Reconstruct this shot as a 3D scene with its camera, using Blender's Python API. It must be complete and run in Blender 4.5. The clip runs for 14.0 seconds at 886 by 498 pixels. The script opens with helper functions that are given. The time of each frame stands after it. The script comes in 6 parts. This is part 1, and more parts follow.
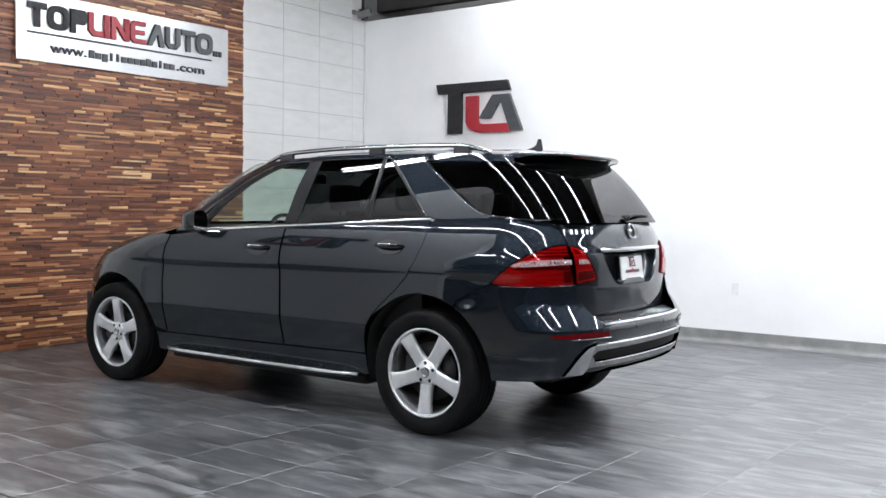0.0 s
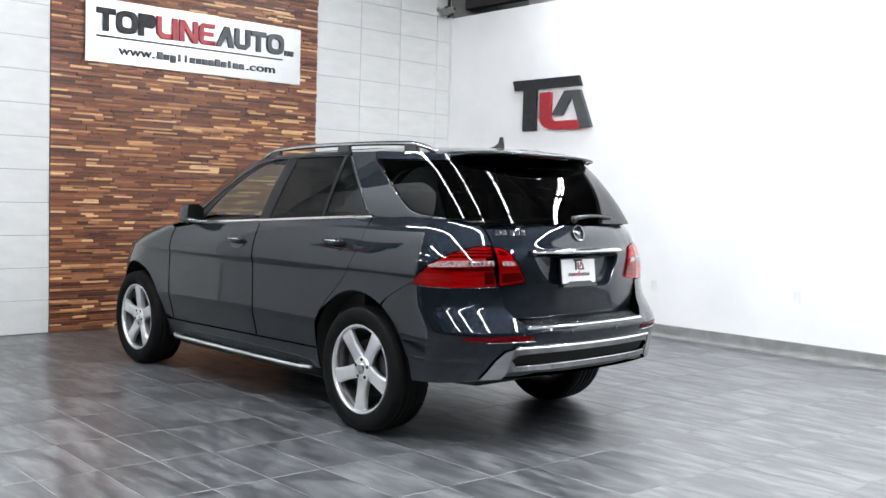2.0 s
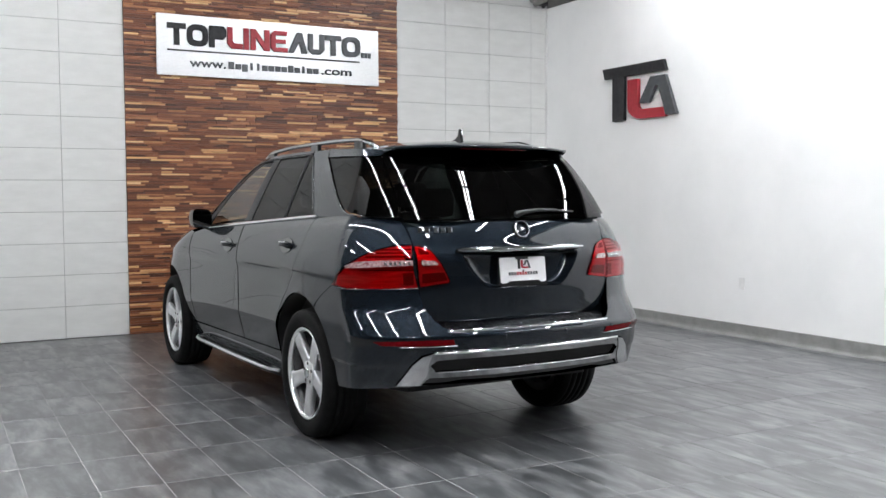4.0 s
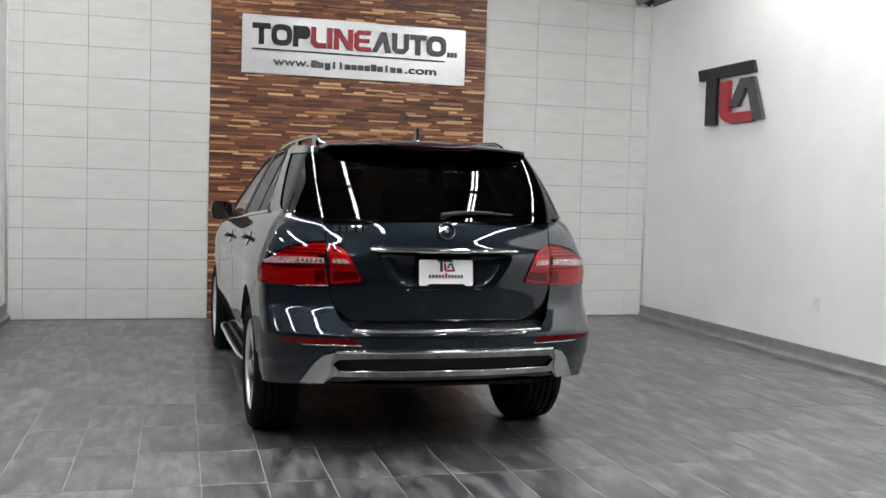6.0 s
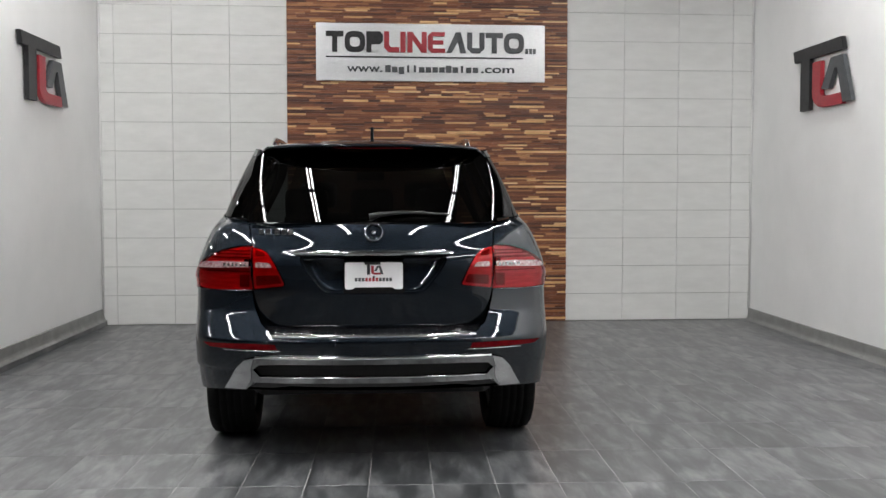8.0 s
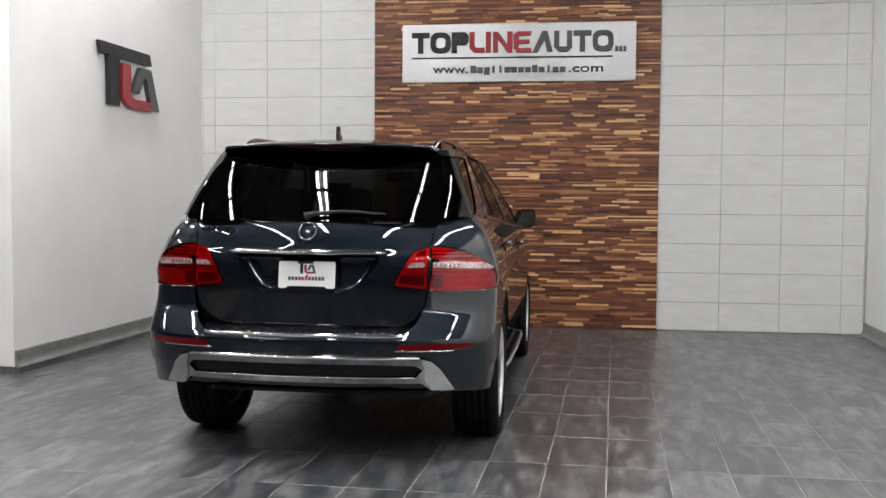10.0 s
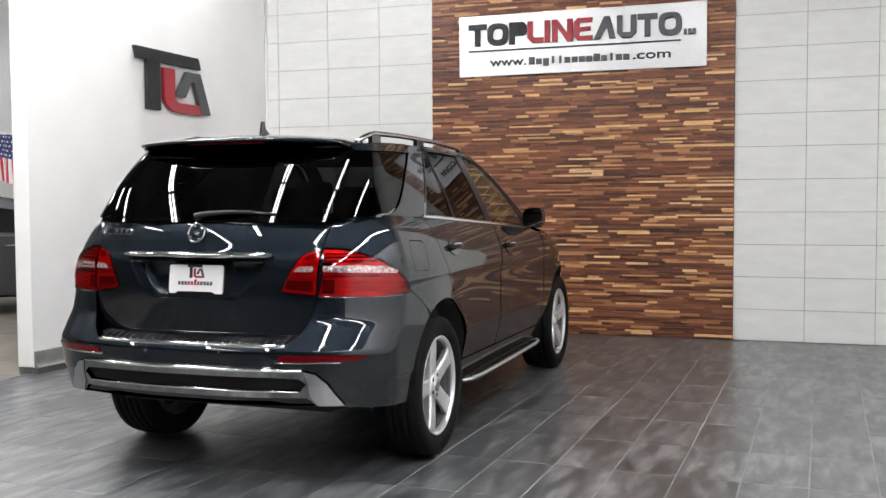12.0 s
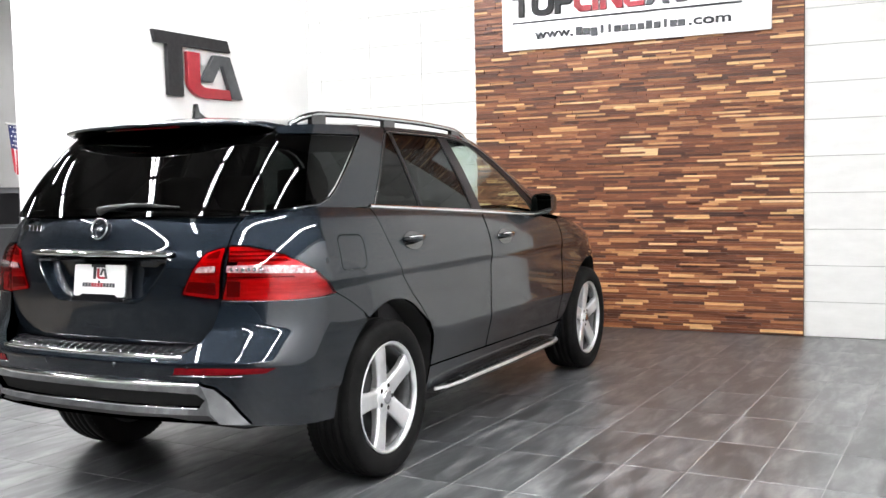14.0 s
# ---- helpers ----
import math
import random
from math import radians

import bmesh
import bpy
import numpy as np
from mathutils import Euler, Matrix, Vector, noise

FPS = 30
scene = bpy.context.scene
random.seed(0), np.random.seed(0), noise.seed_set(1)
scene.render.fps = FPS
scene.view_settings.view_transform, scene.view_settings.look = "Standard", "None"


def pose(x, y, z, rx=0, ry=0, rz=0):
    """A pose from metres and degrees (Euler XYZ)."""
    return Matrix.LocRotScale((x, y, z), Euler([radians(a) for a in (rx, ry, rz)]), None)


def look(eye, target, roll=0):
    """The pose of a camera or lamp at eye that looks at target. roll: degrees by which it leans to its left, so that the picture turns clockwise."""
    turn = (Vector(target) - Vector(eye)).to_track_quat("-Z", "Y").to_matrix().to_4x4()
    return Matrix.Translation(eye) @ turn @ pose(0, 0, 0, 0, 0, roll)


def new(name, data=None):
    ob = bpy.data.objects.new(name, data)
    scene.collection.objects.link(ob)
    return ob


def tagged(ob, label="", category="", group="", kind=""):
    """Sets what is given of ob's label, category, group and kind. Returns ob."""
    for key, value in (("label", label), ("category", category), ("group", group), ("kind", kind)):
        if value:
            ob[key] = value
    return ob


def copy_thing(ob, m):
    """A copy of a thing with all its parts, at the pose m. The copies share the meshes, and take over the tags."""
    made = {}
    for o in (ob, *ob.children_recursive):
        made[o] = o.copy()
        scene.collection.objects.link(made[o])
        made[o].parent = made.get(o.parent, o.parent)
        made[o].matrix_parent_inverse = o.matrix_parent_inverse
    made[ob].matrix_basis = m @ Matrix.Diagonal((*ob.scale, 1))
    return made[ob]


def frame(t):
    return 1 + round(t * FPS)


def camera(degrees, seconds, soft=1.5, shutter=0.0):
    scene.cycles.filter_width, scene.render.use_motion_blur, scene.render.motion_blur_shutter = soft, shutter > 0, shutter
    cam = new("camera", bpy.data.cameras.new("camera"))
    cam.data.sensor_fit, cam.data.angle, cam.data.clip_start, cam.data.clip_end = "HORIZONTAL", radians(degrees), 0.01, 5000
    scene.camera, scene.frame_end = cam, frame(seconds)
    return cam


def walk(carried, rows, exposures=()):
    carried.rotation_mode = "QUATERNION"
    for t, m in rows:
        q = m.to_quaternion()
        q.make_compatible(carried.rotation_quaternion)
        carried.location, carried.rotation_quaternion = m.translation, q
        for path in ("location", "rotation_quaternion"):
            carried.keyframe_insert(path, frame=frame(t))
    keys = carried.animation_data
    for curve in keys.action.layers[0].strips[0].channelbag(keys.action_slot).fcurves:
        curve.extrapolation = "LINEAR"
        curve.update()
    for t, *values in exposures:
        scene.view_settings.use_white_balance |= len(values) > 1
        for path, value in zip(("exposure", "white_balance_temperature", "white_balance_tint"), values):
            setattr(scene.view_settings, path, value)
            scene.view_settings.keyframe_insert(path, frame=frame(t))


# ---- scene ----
cam = camera(48.5, 14.0)
EXPOSURES = [(0, 0.42, 6080, 10), (1, 0.56, 6100, 9), (2, 0.62, 6100, 9), (3, 0.48, 6150, 9), (5.5, 0.0, 6400, 9), (6.5, -0.08, 6500, 9), (7, -0.15, 6500, 9), (9.5, -0.01, 6550, 10), (11, 0.09, 6500, 10), (12.5, 0.49, 6480, 10), (13, 0.63, 6470, 10), (14, 1.08, 6450, 10)]
PATH = [
    (0, (-6.014, -8.297, 1.341), (-4.393, -7.129, 1.254), 0.6),
    (0.5, (-5.863, -8.569, 1.382), (-4.292, -7.335, 1.286), 1.0),
    (1, (-5.649, -8.88, 1.394), (-4.143, -7.566, 1.294), 1.7),
    (1.5, (-5.346, -9.197, 1.368), (-3.917, -7.801, 1.274), 2.1),
    (2, (-4.993, -9.414, 1.384), (-3.639, -7.946, 1.281), 1.5),
    (2.5, (-4.639, -9.66, 1.393), (-3.371, -8.117, 1.287), 1.2),
    (3, (-4.268, -9.837, 1.383), (-3.09, -8.224, 1.278), 0.9),
    (5.5, (-2.441, -10.58, 1.385), (-1.754, -8.705, 1.275), 0.3),
    (6, (-2.077, -10.674, 1.394), (-1.492, -8.765, 1.283), 1.7),
    (6.5, (-1.715, -10.673, 1.398), (-1.249, -8.732, 1.283), 1.6),
    (7, (-1.344, -10.717, 1.397), (-0.979, -8.754, 1.281), 0.6),
    (9.5, (0.463, -10.728, 1.373), (0.3, -8.738, 1.268), 0.7),
    (10, (0.805, -10.571, 1.371), (0.532, -8.593, 1.269), 0.4),
    (10.5, (1.16, -10.4, 1.363), (0.771, -8.441, 1.264), -0.1),
    (11, (1.478, -10.202, 1.362), (1.003, -8.262, 1.263), -0.0),
    (11.5, (1.813, -10.023, 1.359), (1.245, -8.108, 1.26), -0.1),
    (12, (2.082, -9.775, 1.349), (1.427, -7.888, 1.251), -0.3),
    (12.5, (2.309, -9.515, 1.36), (1.567, -7.661, 1.245), -0.4),
    (13, (2.476, -9.199, 1.341), (1.648, -7.383, 1.215), -0.9),
    (13.5, (2.588, -8.965, 1.34), (1.71, -7.172, 1.21), -0.8),
    (14, (2.661, -8.842, 1.363), (1.759, -7.062, 1.232), -1.2),
]
walk(cam, [(t, look(eye, target, roll)) for t, eye, target, roll in PATH], EXPOSURES)

# ---- light and exposure ----
world = bpy.data.worlds.new("world")
scene.world = world
world.use_nodes = True
world.node_tree.nodes["Background"].inputs[0].default_value = (0.55, 0.6, 0.7, 1)
world.node_tree.nodes["Background"].inputs[1].default_value = 0.02

# plan of the showroom, in metres: x to the right, y towards the back wall, z up
X_LEFT, X_RIGHT, Y_END = -3.385, 3.73, -3.563
WOOD_A, WOOD_B = -1.412, 1.626
WALL_TOP, CEIL = 3.70, 4.80
FLOOR_LEFT = -3.57
PLINTH = 0.050
# the side walls stand a little out of square with the back wall
LEFT_TURN = pose(X_LEFT, 0, 0, 0, 0, -1.83) @ pose(-X_LEFT, 0, 0)
RIGHT_TURN = pose(X_RIGHT, 0, 0, 0, 0, -1.2) @ pose(-X_RIGHT, 0, 0)
TUBE_LIGHT = 138.0
LIGHT_ROWS, LIGHT_YS, LIGHT_Z = (-3.05, -1.3, 0.75, 2.9), (-2.95, -4.19, -5.43, -6.67, -7.91, -9.15), 4.4


# ---- materials ----
def material(name, base, rough=0.5, metal=0.0, spec=0.5, coat=0.0):
    m = bpy.data.materials.new(name)
    m.use_nodes = True
    b = m.node_tree.nodes["Principled BSDF"]
    b.inputs["Base Color"].default_value = (*base, 1)
    b.inputs["Roughness"].default_value = rough
    b.inputs["Metallic"].default_value = metal
    b.inputs["Specular IOR Level"].default_value = spec
    b.inputs["Coat Weight"].default_value = coat
    b.inputs["Coat Roughness"].default_value = 0.02
    return m


def node(m, kind, **inputs):
    n = m.node_tree.nodes.new(kind)
    for key, value in inputs.items():
        n.inputs[key.replace("_", " ")].default_value = value
    return n


def wire(m, a, out, b, into):
    m.node_tree.links.new(a.outputs[out], b.inputs[into])


def principled(m):
    return m.node_tree.nodes["Principled BSDF"]


def coords(m, scale=(1, 1, 1), turn=(0, 0, 0), shift=None):
    """Object coordinates, scaled; shift adds a random offset for each object."""
    tc = node(m, "ShaderNodeTexCoord")
    mp = node(m, "ShaderNodeMapping")
    mp.inputs["Scale"].default_value = scale
    mp.inputs["Rotation"].default_value = turn
    wire(m, tc, "Object", mp, "Vector")
    if shift:
        info = node(m, "ShaderNodeObjectInfo")
        mul = node(m, "ShaderNodeMath")
        mul.operation = "MULTIPLY"
        mul.inputs[1].default_value = shift
        wire(m, info, "Random", mul, 0)
        wire(m, mul, 0, mp, "Location")
    return mp


def ramp(m, stops):
    r = node(m, "ShaderNodeValToRGB")
    els = r.color_ramp.elements
    while len(els) < len(stops):
        els.new(0.5)
    for e, (p, c) in zip(els, stops):
        e.position, e.color = p, (*c, 1)
    return r


def mottled(m, low, high, scale, detail=4.0, stretch=(1, 1, 1), bump=0.0, fine=0.0, rough=None, shift=None):
    """Noise colour between two tones, with a second finer scale in the relief."""
    mp = coords(m, stretch, shift=shift)
    n = node(m, "ShaderNodeTexNoise", Scale=scale, Detail=detail, Roughness=0.6)
    wire(m, mp, 0, n, "Vector")
    r = ramp(m, [(0.3, low), (0.7, high)])
    wire(m, n, "Fac", r, 0)
    wire(m, r, 0, principled(m), "Base Color")
    if rough:
        rr = node(m, "ShaderNodeMapRange")
        rr.inputs["To Min"].default_value, rr.inputs["To Max"].default_value = rough
        n2 = node(m, "ShaderNodeTexNoise", Scale=scale * 2.7, Detail=3.0)
        wire(m, mp, 0, n2, "Vector")
        wire(m, n2, "Fac", rr, 0)
        wire(m, rr, 0, principled(m), "Roughness")
    if bump:
        n3 = node(m, "ShaderNodeTexNoise", Scale=fine or scale * 6, Detail=3.0)
        wire(m, mp, 0, n3, "Vector")
        b = node(m, "ShaderNodeBump", Strength=bump, Distance=0.002)
        wire(m, n3, "Fac", b, "Height")
        wire(m, b, 0, principled(m), "Normal")
    return m


def wood_material():
    m = material("walnut_strips", (0.2, 0.09, 0.04), 0.42)
    geo = node(m, "ShaderNodeObjectInfo")
    isl = node(m, "ShaderNodeNewGeometry")
    add = node(m, "ShaderNodeMath")
    add.operation = "ADD"
    wire(m, geo, "Random", add, 0)
    wire(m, isl, "Random Per Island", add, 1)
    fr = node(m, "ShaderNodeMath")
    fr.operation = "FRACT"
    wire(m, add, 0, fr, 0)
    tone = ramp(m, [(0.0, (0.060, 0.022, 0.014)), (0.12, (0.115, 0.038, 0.020)), (0.45, (0.195, 0.066, 0.030)), (0.70, (0.285, 0.105, 0.045)),
                    (0.86, (0.50, 0.235, 0.100)), (0.95, (0.78, 0.47, 0.21)), (1.0, (0.86, 0.60, 0.33))])
    wire(m, fr, 0, tone, 0)
    tc = node(m, "ShaderNodeTexCoord")
    off = node(m, "ShaderNodeVectorMath")
    off.operation = "ADD"
    cmb = node(m, "ShaderNodeCombineXYZ")
    ten = node(m, "ShaderNodeMath")
    ten.operation = "MULTIPLY"
    ten.inputs[1].default_value = 37.0
    wire(m, fr, 0, ten, 0)
    for axis in "XYZ":
        wire(m, ten, 0, cmb, axis)
    wire(m, tc, "Object", off, 0)
    wire(m, cmb, 0, off, 1)
    mp = node(m, "ShaderNodeMapping")
    mp.inputs["Scale"].default_value = (3, 30, 45)
    wire(m, off, 0, mp, "Vector")
    grain = node(m, "ShaderNodeTexNoise", Scale=2.2, Detail=6.0, Roughness=0.65, Distortion=0.6)
    wire(m, mp, 0, grain, "Vector")
    shade = node(m, "ShaderNodeMapRange")
    shade.inputs["From Min"].default_value, shade.inputs["From Max"].default_value = 0.25, 0.75
    shade.inputs["To Min"].default_value, shade.inputs["To Max"].default_value = 0.55, 1.3
    wire(m, grain, "Fac", shade, 0)
    mul = node(m, "ShaderNodeVectorMath")
    mul.operation = "SCALE"
    wire(m, tone, 0, mul, 0)
    wire(m, shade, 0, mul, "Scale")
    wire(m, mul, 0, principled(m), "Base Color")
    b = node(m, "ShaderNodeBump", Strength=0.35, Distance=0.002)
    wire(m, grain, "Fac", b, "Height")
    wire(m, b, 0, principled(m), "Normal")
    return m


def floor_material():
    """Dark grey porcelain with long cloudy streaks, each tile with its own tone and streaks."""
    m = material("slate_porcelain", (0.07, 0.07, 0.075), 0.35, spec=0.95)
    principled(m).inputs["IOR"].default_value = 1.65
    info = node(m, "ShaderNodeObjectInfo")
    isl = node(m, "ShaderNodeNewGeometry")
    add = node(m, "ShaderNodeMath")
    add.operation = "ADD"
    wire(m, info, "Random", add, 0)
    wire(m, isl, "Random Per Island", add, 1)
    fr = node(m, "ShaderNodeMath")
    fr.operation = "FRACT"
    wire(m, add, 0, fr, 0)
    ten = node(m, "ShaderNodeMath")
    ten.operation = "MULTIPLY"
    ten.inputs[1].default_value = 53.0
    wire(m, fr, 0, ten, 0)
    cmb = node(m, "ShaderNodeCombineXYZ")
    for axis in "XYZ":
        wire(m, ten, 0, cmb, axis)
    tc = node(m, "ShaderNodeTexCoord")
    off = node(m, "ShaderNodeVectorMath")
    off.operation = "ADD"
    wire(m, tc, "Object", off, 0)
    wire(m, cmb, 0, off, 1)
    mp = node(m, "ShaderNodeMapping")
    mp.inputs["Scale"].default_value = (6.5, 1.7, 1)
    wire(m, off, 0, mp, "Vector")
    cloud = node(m, "ShaderNodeTexNoise", Scale=1.7, Detail=5.0, Roughness=0.58, Distortion=0.35)
    wire(m, mp, 0, cloud, "Vector")
    tone = ramp(m, [(0.30, (0.026, 0.0285, 0.031)), (0.44, (0.054, 0.0575, 0.061)), (0.56, (0.116, 0.120, 0.124)), (0.72, (0.215, 0.218, 0.220))])
    wire(m, cloud, "Fac", tone, 0)
    vary = node(m, "ShaderNodeMapRange")
    vary.inputs["To Min"].default_value, vary.inputs["To Max"].default_value = 0.78, 1.2
    wire(m, fr, 0, vary, 0)
    mul = node(m, "ShaderNodeVectorMath")
    mul.operation = "SCALE"
    wire(m, tone, 0, mul, 0)
    wire(m, vary, 0, mul, "Scale")
    wire(m, mul, 0, principled(m), "Base Color")
    rr = node(m, "ShaderNodeMapRange")
    rr.inputs["To Min"].default_value, rr.inputs["To Max"].default_value = 0.305, 0.35
    n2 = node(m, "ShaderNodeTexNoise", Scale=3.0, Detail=2.0)
    wire(m, off, 0, n2, "Vector")
    wire(m, n2, "Fac", rr, 0)
    wire(m, rr, 0, principled(m), "Roughness")
    n3 = node(m, "ShaderNodeTexNoise", Scale=60.0, Detail=4.0)
    wire(m, mp, 0, n3, "Vector")
    b = node(m, "ShaderNodeBump", Strength=0.03, Distance=0.002)
    wire(m, n3, "Fac", b, "Height")
    wire(m, b, 0, principled(m), "Normal")
    return m


def glow(name, colour, strength):
    m = bpy.data.materials.new(name)
    m.use_nodes = True
    nt = m.node_tree
    nt.nodes.clear()
    e = nt.nodes.new("ShaderNodeEmission")
    e.inputs[0].default_value, e.inputs[1].default_value = (*colour, 1), strength
    o = nt.nodes.new("ShaderNodeOutputMaterial")
    nt.links.new(e.outputs[0], o.inputs[0])
    return m


M_WHITE = mottled(material("white_wall_paint", (0.8, 0.8, 0.79), 0.6), (0.76, 0.765, 0.76), (0.83, 0.83, 0.825), 1.3, bump=0.15, fine=90)
M_TILE = mottled(material("pale_wall_tile", (0.72, 0.72, 0.69), 0.45), (0.655, 0.658, 0.642), (0.725, 0.728, 0.712), 4.0, stretch=(1, 1, 3.0), bump=0.08, rough=(0.35, 0.55), shift=31.0)
M_GROUT = mottled(material("wall_grout", (0.4, 0.4, 0.38), 0.9), (0.13, 0.13, 0.125), (0.19, 0.19, 0.18), 12)
M_FGROUT = mottled(material("floor_grout", (0.3, 0.3, 0.3), 0.9), (0.25, 0.25, 0.25), (0.43, 0.427, 0.42), 5)
M_WOOD = wood_material()
M_FLOOR = floor_material()
M_BASE = mottled(material("grey_skirting", (0.2, 0.2, 0.2), 0.5), (0.17, 0.17, 0.165), (0.25, 0.25, 0.245), 6, bump=0.1)
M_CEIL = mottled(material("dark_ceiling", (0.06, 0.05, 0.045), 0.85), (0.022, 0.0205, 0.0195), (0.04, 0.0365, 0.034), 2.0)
M_CONC = mottled(material("warm_concrete", (0.25, 0.22, 0.19), 0.6), (0.16, 0.14, 0.12), (0.28, 0.25, 0.21), 2.2, bump=0.2, rough=(0.35, 0.7))
M_ALU = mottled(material("brushed_aluminium", (0.72, 0.72, 0.72), 0.34, 1.0), (0.40, 0.404, 0.408), (0.49, 0.494, 0.498), 30, stretch=(1, 1, 12), rough=(0.26, 0.36))
M_BLACKL = mottled(material("black_lettering", (0.02, 0.02, 0.022), 0.45, spec=0.3), (0.012, 0.012, 0.014), (0.025, 0.025, 0.027), 20)
M_GREYL = mottled(material("charcoal_lettering", (0.05, 0.055, 0.06), 0.4), (0.04, 0.045, 0.05), (0.06, 0.065, 0.07), 20)
M_REDL = mottled(material("red_lettering", (0.36, 0.02, 0.03), 0.4), (0.27, 0.012, 0.022), (0.35, 0.018, 0.029), 20)
M_GREYWALL = mottled(material("grey_far_wall", (0.35, 0.35, 0.34), 0.7), (0.28, 0.28, 0.27), (0.36, 0.36, 0.345), 1.5)
M_FIX = mottled(material("white_fixture", (0.75, 0.75, 0.74), 0.4), (0.68, 0.68, 0.67), (0.76, 0.76, 0.75), 8)
M_BATTEN = mottled(material("grey_batten_steel", (0.10, 0.10, 0.10), 0.6), (0.07, 0.07, 0.07), (0.10, 0.10, 0.10), 6)
M_TUBE = glow("fluorescent_tube", (0.985, 0.975, 0.975), TUBE_LIGHT)


# ---- mesh helpers ----
def part(name, bm, mat, parent=None, label="", smooth=False):
    """Links a bmesh as one mesh object, under a parent where there is one."""
    me = bpy.data.meshes.new(name)
    bm.to_mesh(me)
    bm.free()
    if smooth:
        me.polygons.foreach_set("use_smooth", [True] * len(me.polygons))
    me.materials.append(mat)
    ob = new(name, me)
    if parent:
        ob.parent = parent
    if label:
        tagged(ob, label)
    return ob


def box(x0, x1, y0, y1, z0, z1, bevel=0.0, bm=None):
    own = bm is None
    bm = bm or bmesh.new()
    vs = [bm.verts.new((x, y, z)) for x in (x0, x1) for y in (y0, y1) for z in (z0, z1)]
    fs = [bm.faces.new([vs[i] for i in q]) for q in ((0, 1, 3, 2), (4, 6, 7, 5), (0, 4, 5, 1), (2, 3, 7, 6), (0, 2, 6, 4), (1, 5, 7, 3))]
    if bevel:
        edges = list({e for f in fs for e in f.edges})
        bmesh.ops.bevel(bm, geom=edges, offset=bevel, segments=2, affect="EDGES", profile=0.6)
    return bm


def slab(points, axis, a, b, bevel=0.0):
    """A flat outline of (u, v) points as a slab between a and b along an axis: 'y' takes (x, z), 'x' takes (y, z), 'z' takes (x, y)."""
    place = {"y": lambda u, v, w: (u, w, v), "x": lambda u, v, w: (w, u, v), "z": lambda u, v, w: (u, v, w)}[axis]
    bm = bmesh.new()
    near = [bm.verts.new(place(u, v, a)) for u, v in points]
    far = [bm.verts.new(place(u, v, b)) for u, v in points]
    bm.faces.new(near)
    bm.faces.new(far[::-1])
    n = len(points)
    for i in range(n):
        bm.faces.new((near[i], far[i], far[(i + 1) % n], near[(i + 1) % n]))
    bmesh.ops.recalc_face_normals(bm, faces=bm.faces)
    if bevel:
        bmesh.ops.bevel(bm, geom=list(bm.edges), offset=bevel, segments=1, affect="EDGES")
    return bm


def tube(points, radius, sides=8, closed=False, bm=None):
    """A round bar along points; radius is a number or one for each point."""
    bm = bm or bmesh.new()
    pts = [Vector(p) for p in points]
    rad = radius if isinstance(radius, (list, tuple)) else [radius] * len(pts)
    rings = []
    n = len(pts)
    for i, p in enumerate(pts):
        a = pts[(i - 1) % n] if closed or i else p
        b = pts[(i + 1) % n] if closed or i < n - 1 else p
        d = (b - a).normalized()
        u = d.orthogonal().normalized() if not rings else (prev - d * prev.dot(d)).normalized()
        prev = u
        v = d.cross(u)
        rings.append([bm.verts.new(p + rad[i] * (math.cos(t) * u + math.sin(t) * v)) for t in (2 * math.pi * k / sides for k in range(sides))])
    for i in range(n if closed else n - 1):
        A, B = rings[i], rings[(i + 1) % n]
        for k in range(sides):
            bm.faces.new((A[k], A[(k + 1) % sides], B[(k + 1) % sides], B[k]))
    if not closed:
        bm.faces.new(rings[0][::-1])
        bm.faces.new(rings[-1])
    return bm


def lathe(profile, steps=40, axis="x", closed=False):
    """Turns (offset, radius) points round an axis."""
    bm = bmesh.new()
    rings = []
    for k in range(steps):
        c, s = math.cos(2 * math.pi * k / steps), math.sin(2 * math.pi * k / steps)
        at = {"x": lambda o, r: (o, r * c, r * s), "y": lambda o, r: (r * s, o, r * c), "z": lambda o, r: (r * c, r * s, o)}[axis]
        rings.append([bm.verts.new(at(o, r)) for o, r in profile])
    n = len(profile)
    for k in range(steps):
        A, B = rings[k], rings[(k + 1) % steps]
        for i in range(n if closed else n - 1):
            bm.faces.new((A[i], A[(i + 1) % n], B[(i + 1) % n], B[i]))
    bmesh.ops.remove_doubles(bm, verts=bm.verts, dist=1e-5)
    bmesh.ops.recalc_face_normals(bm, faces=bm.faces)
    return bm


def thing(name, place, label, category, group="", kind=""):
    ob = new(name)
    ob.matrix_world = place
    return tagged(ob, label, category, group, kind)


# ---- the room ----
tagged(part("floor", box(FLOOR_LEFT, 5.2, -24.0, 0.3, -0.2, -0.0016), M_FGROUT), "dark grey porcelain tile floor with pale grout joints", "floor", kind="structure")
tagged(part("ground", box(-14, FLOOR_LEFT, -24, 6, -0.2, -0.006), M_CONC), "worn warm grey concrete floor of the next bay", "floor", kind="structure")
wall_back = tagged(part("wall_back", box(X_LEFT - 0.3, 5.2, 0.008, 0.3, -0.1, CEIL), M_GROUT), "back wall of pale stacked rectangular tiles", "wall", kind="structure")
wall_left = tagged(part("wall_left", box(X_LEFT - 0.154, X_LEFT, Y_END, 0.008, PLINTH, WALL_TOP, 0.006), M_WHITE), "white painted side wall with an open end, below the ceiling", "wall", kind="structure")
wall_left.matrix_world = LEFT_TURN
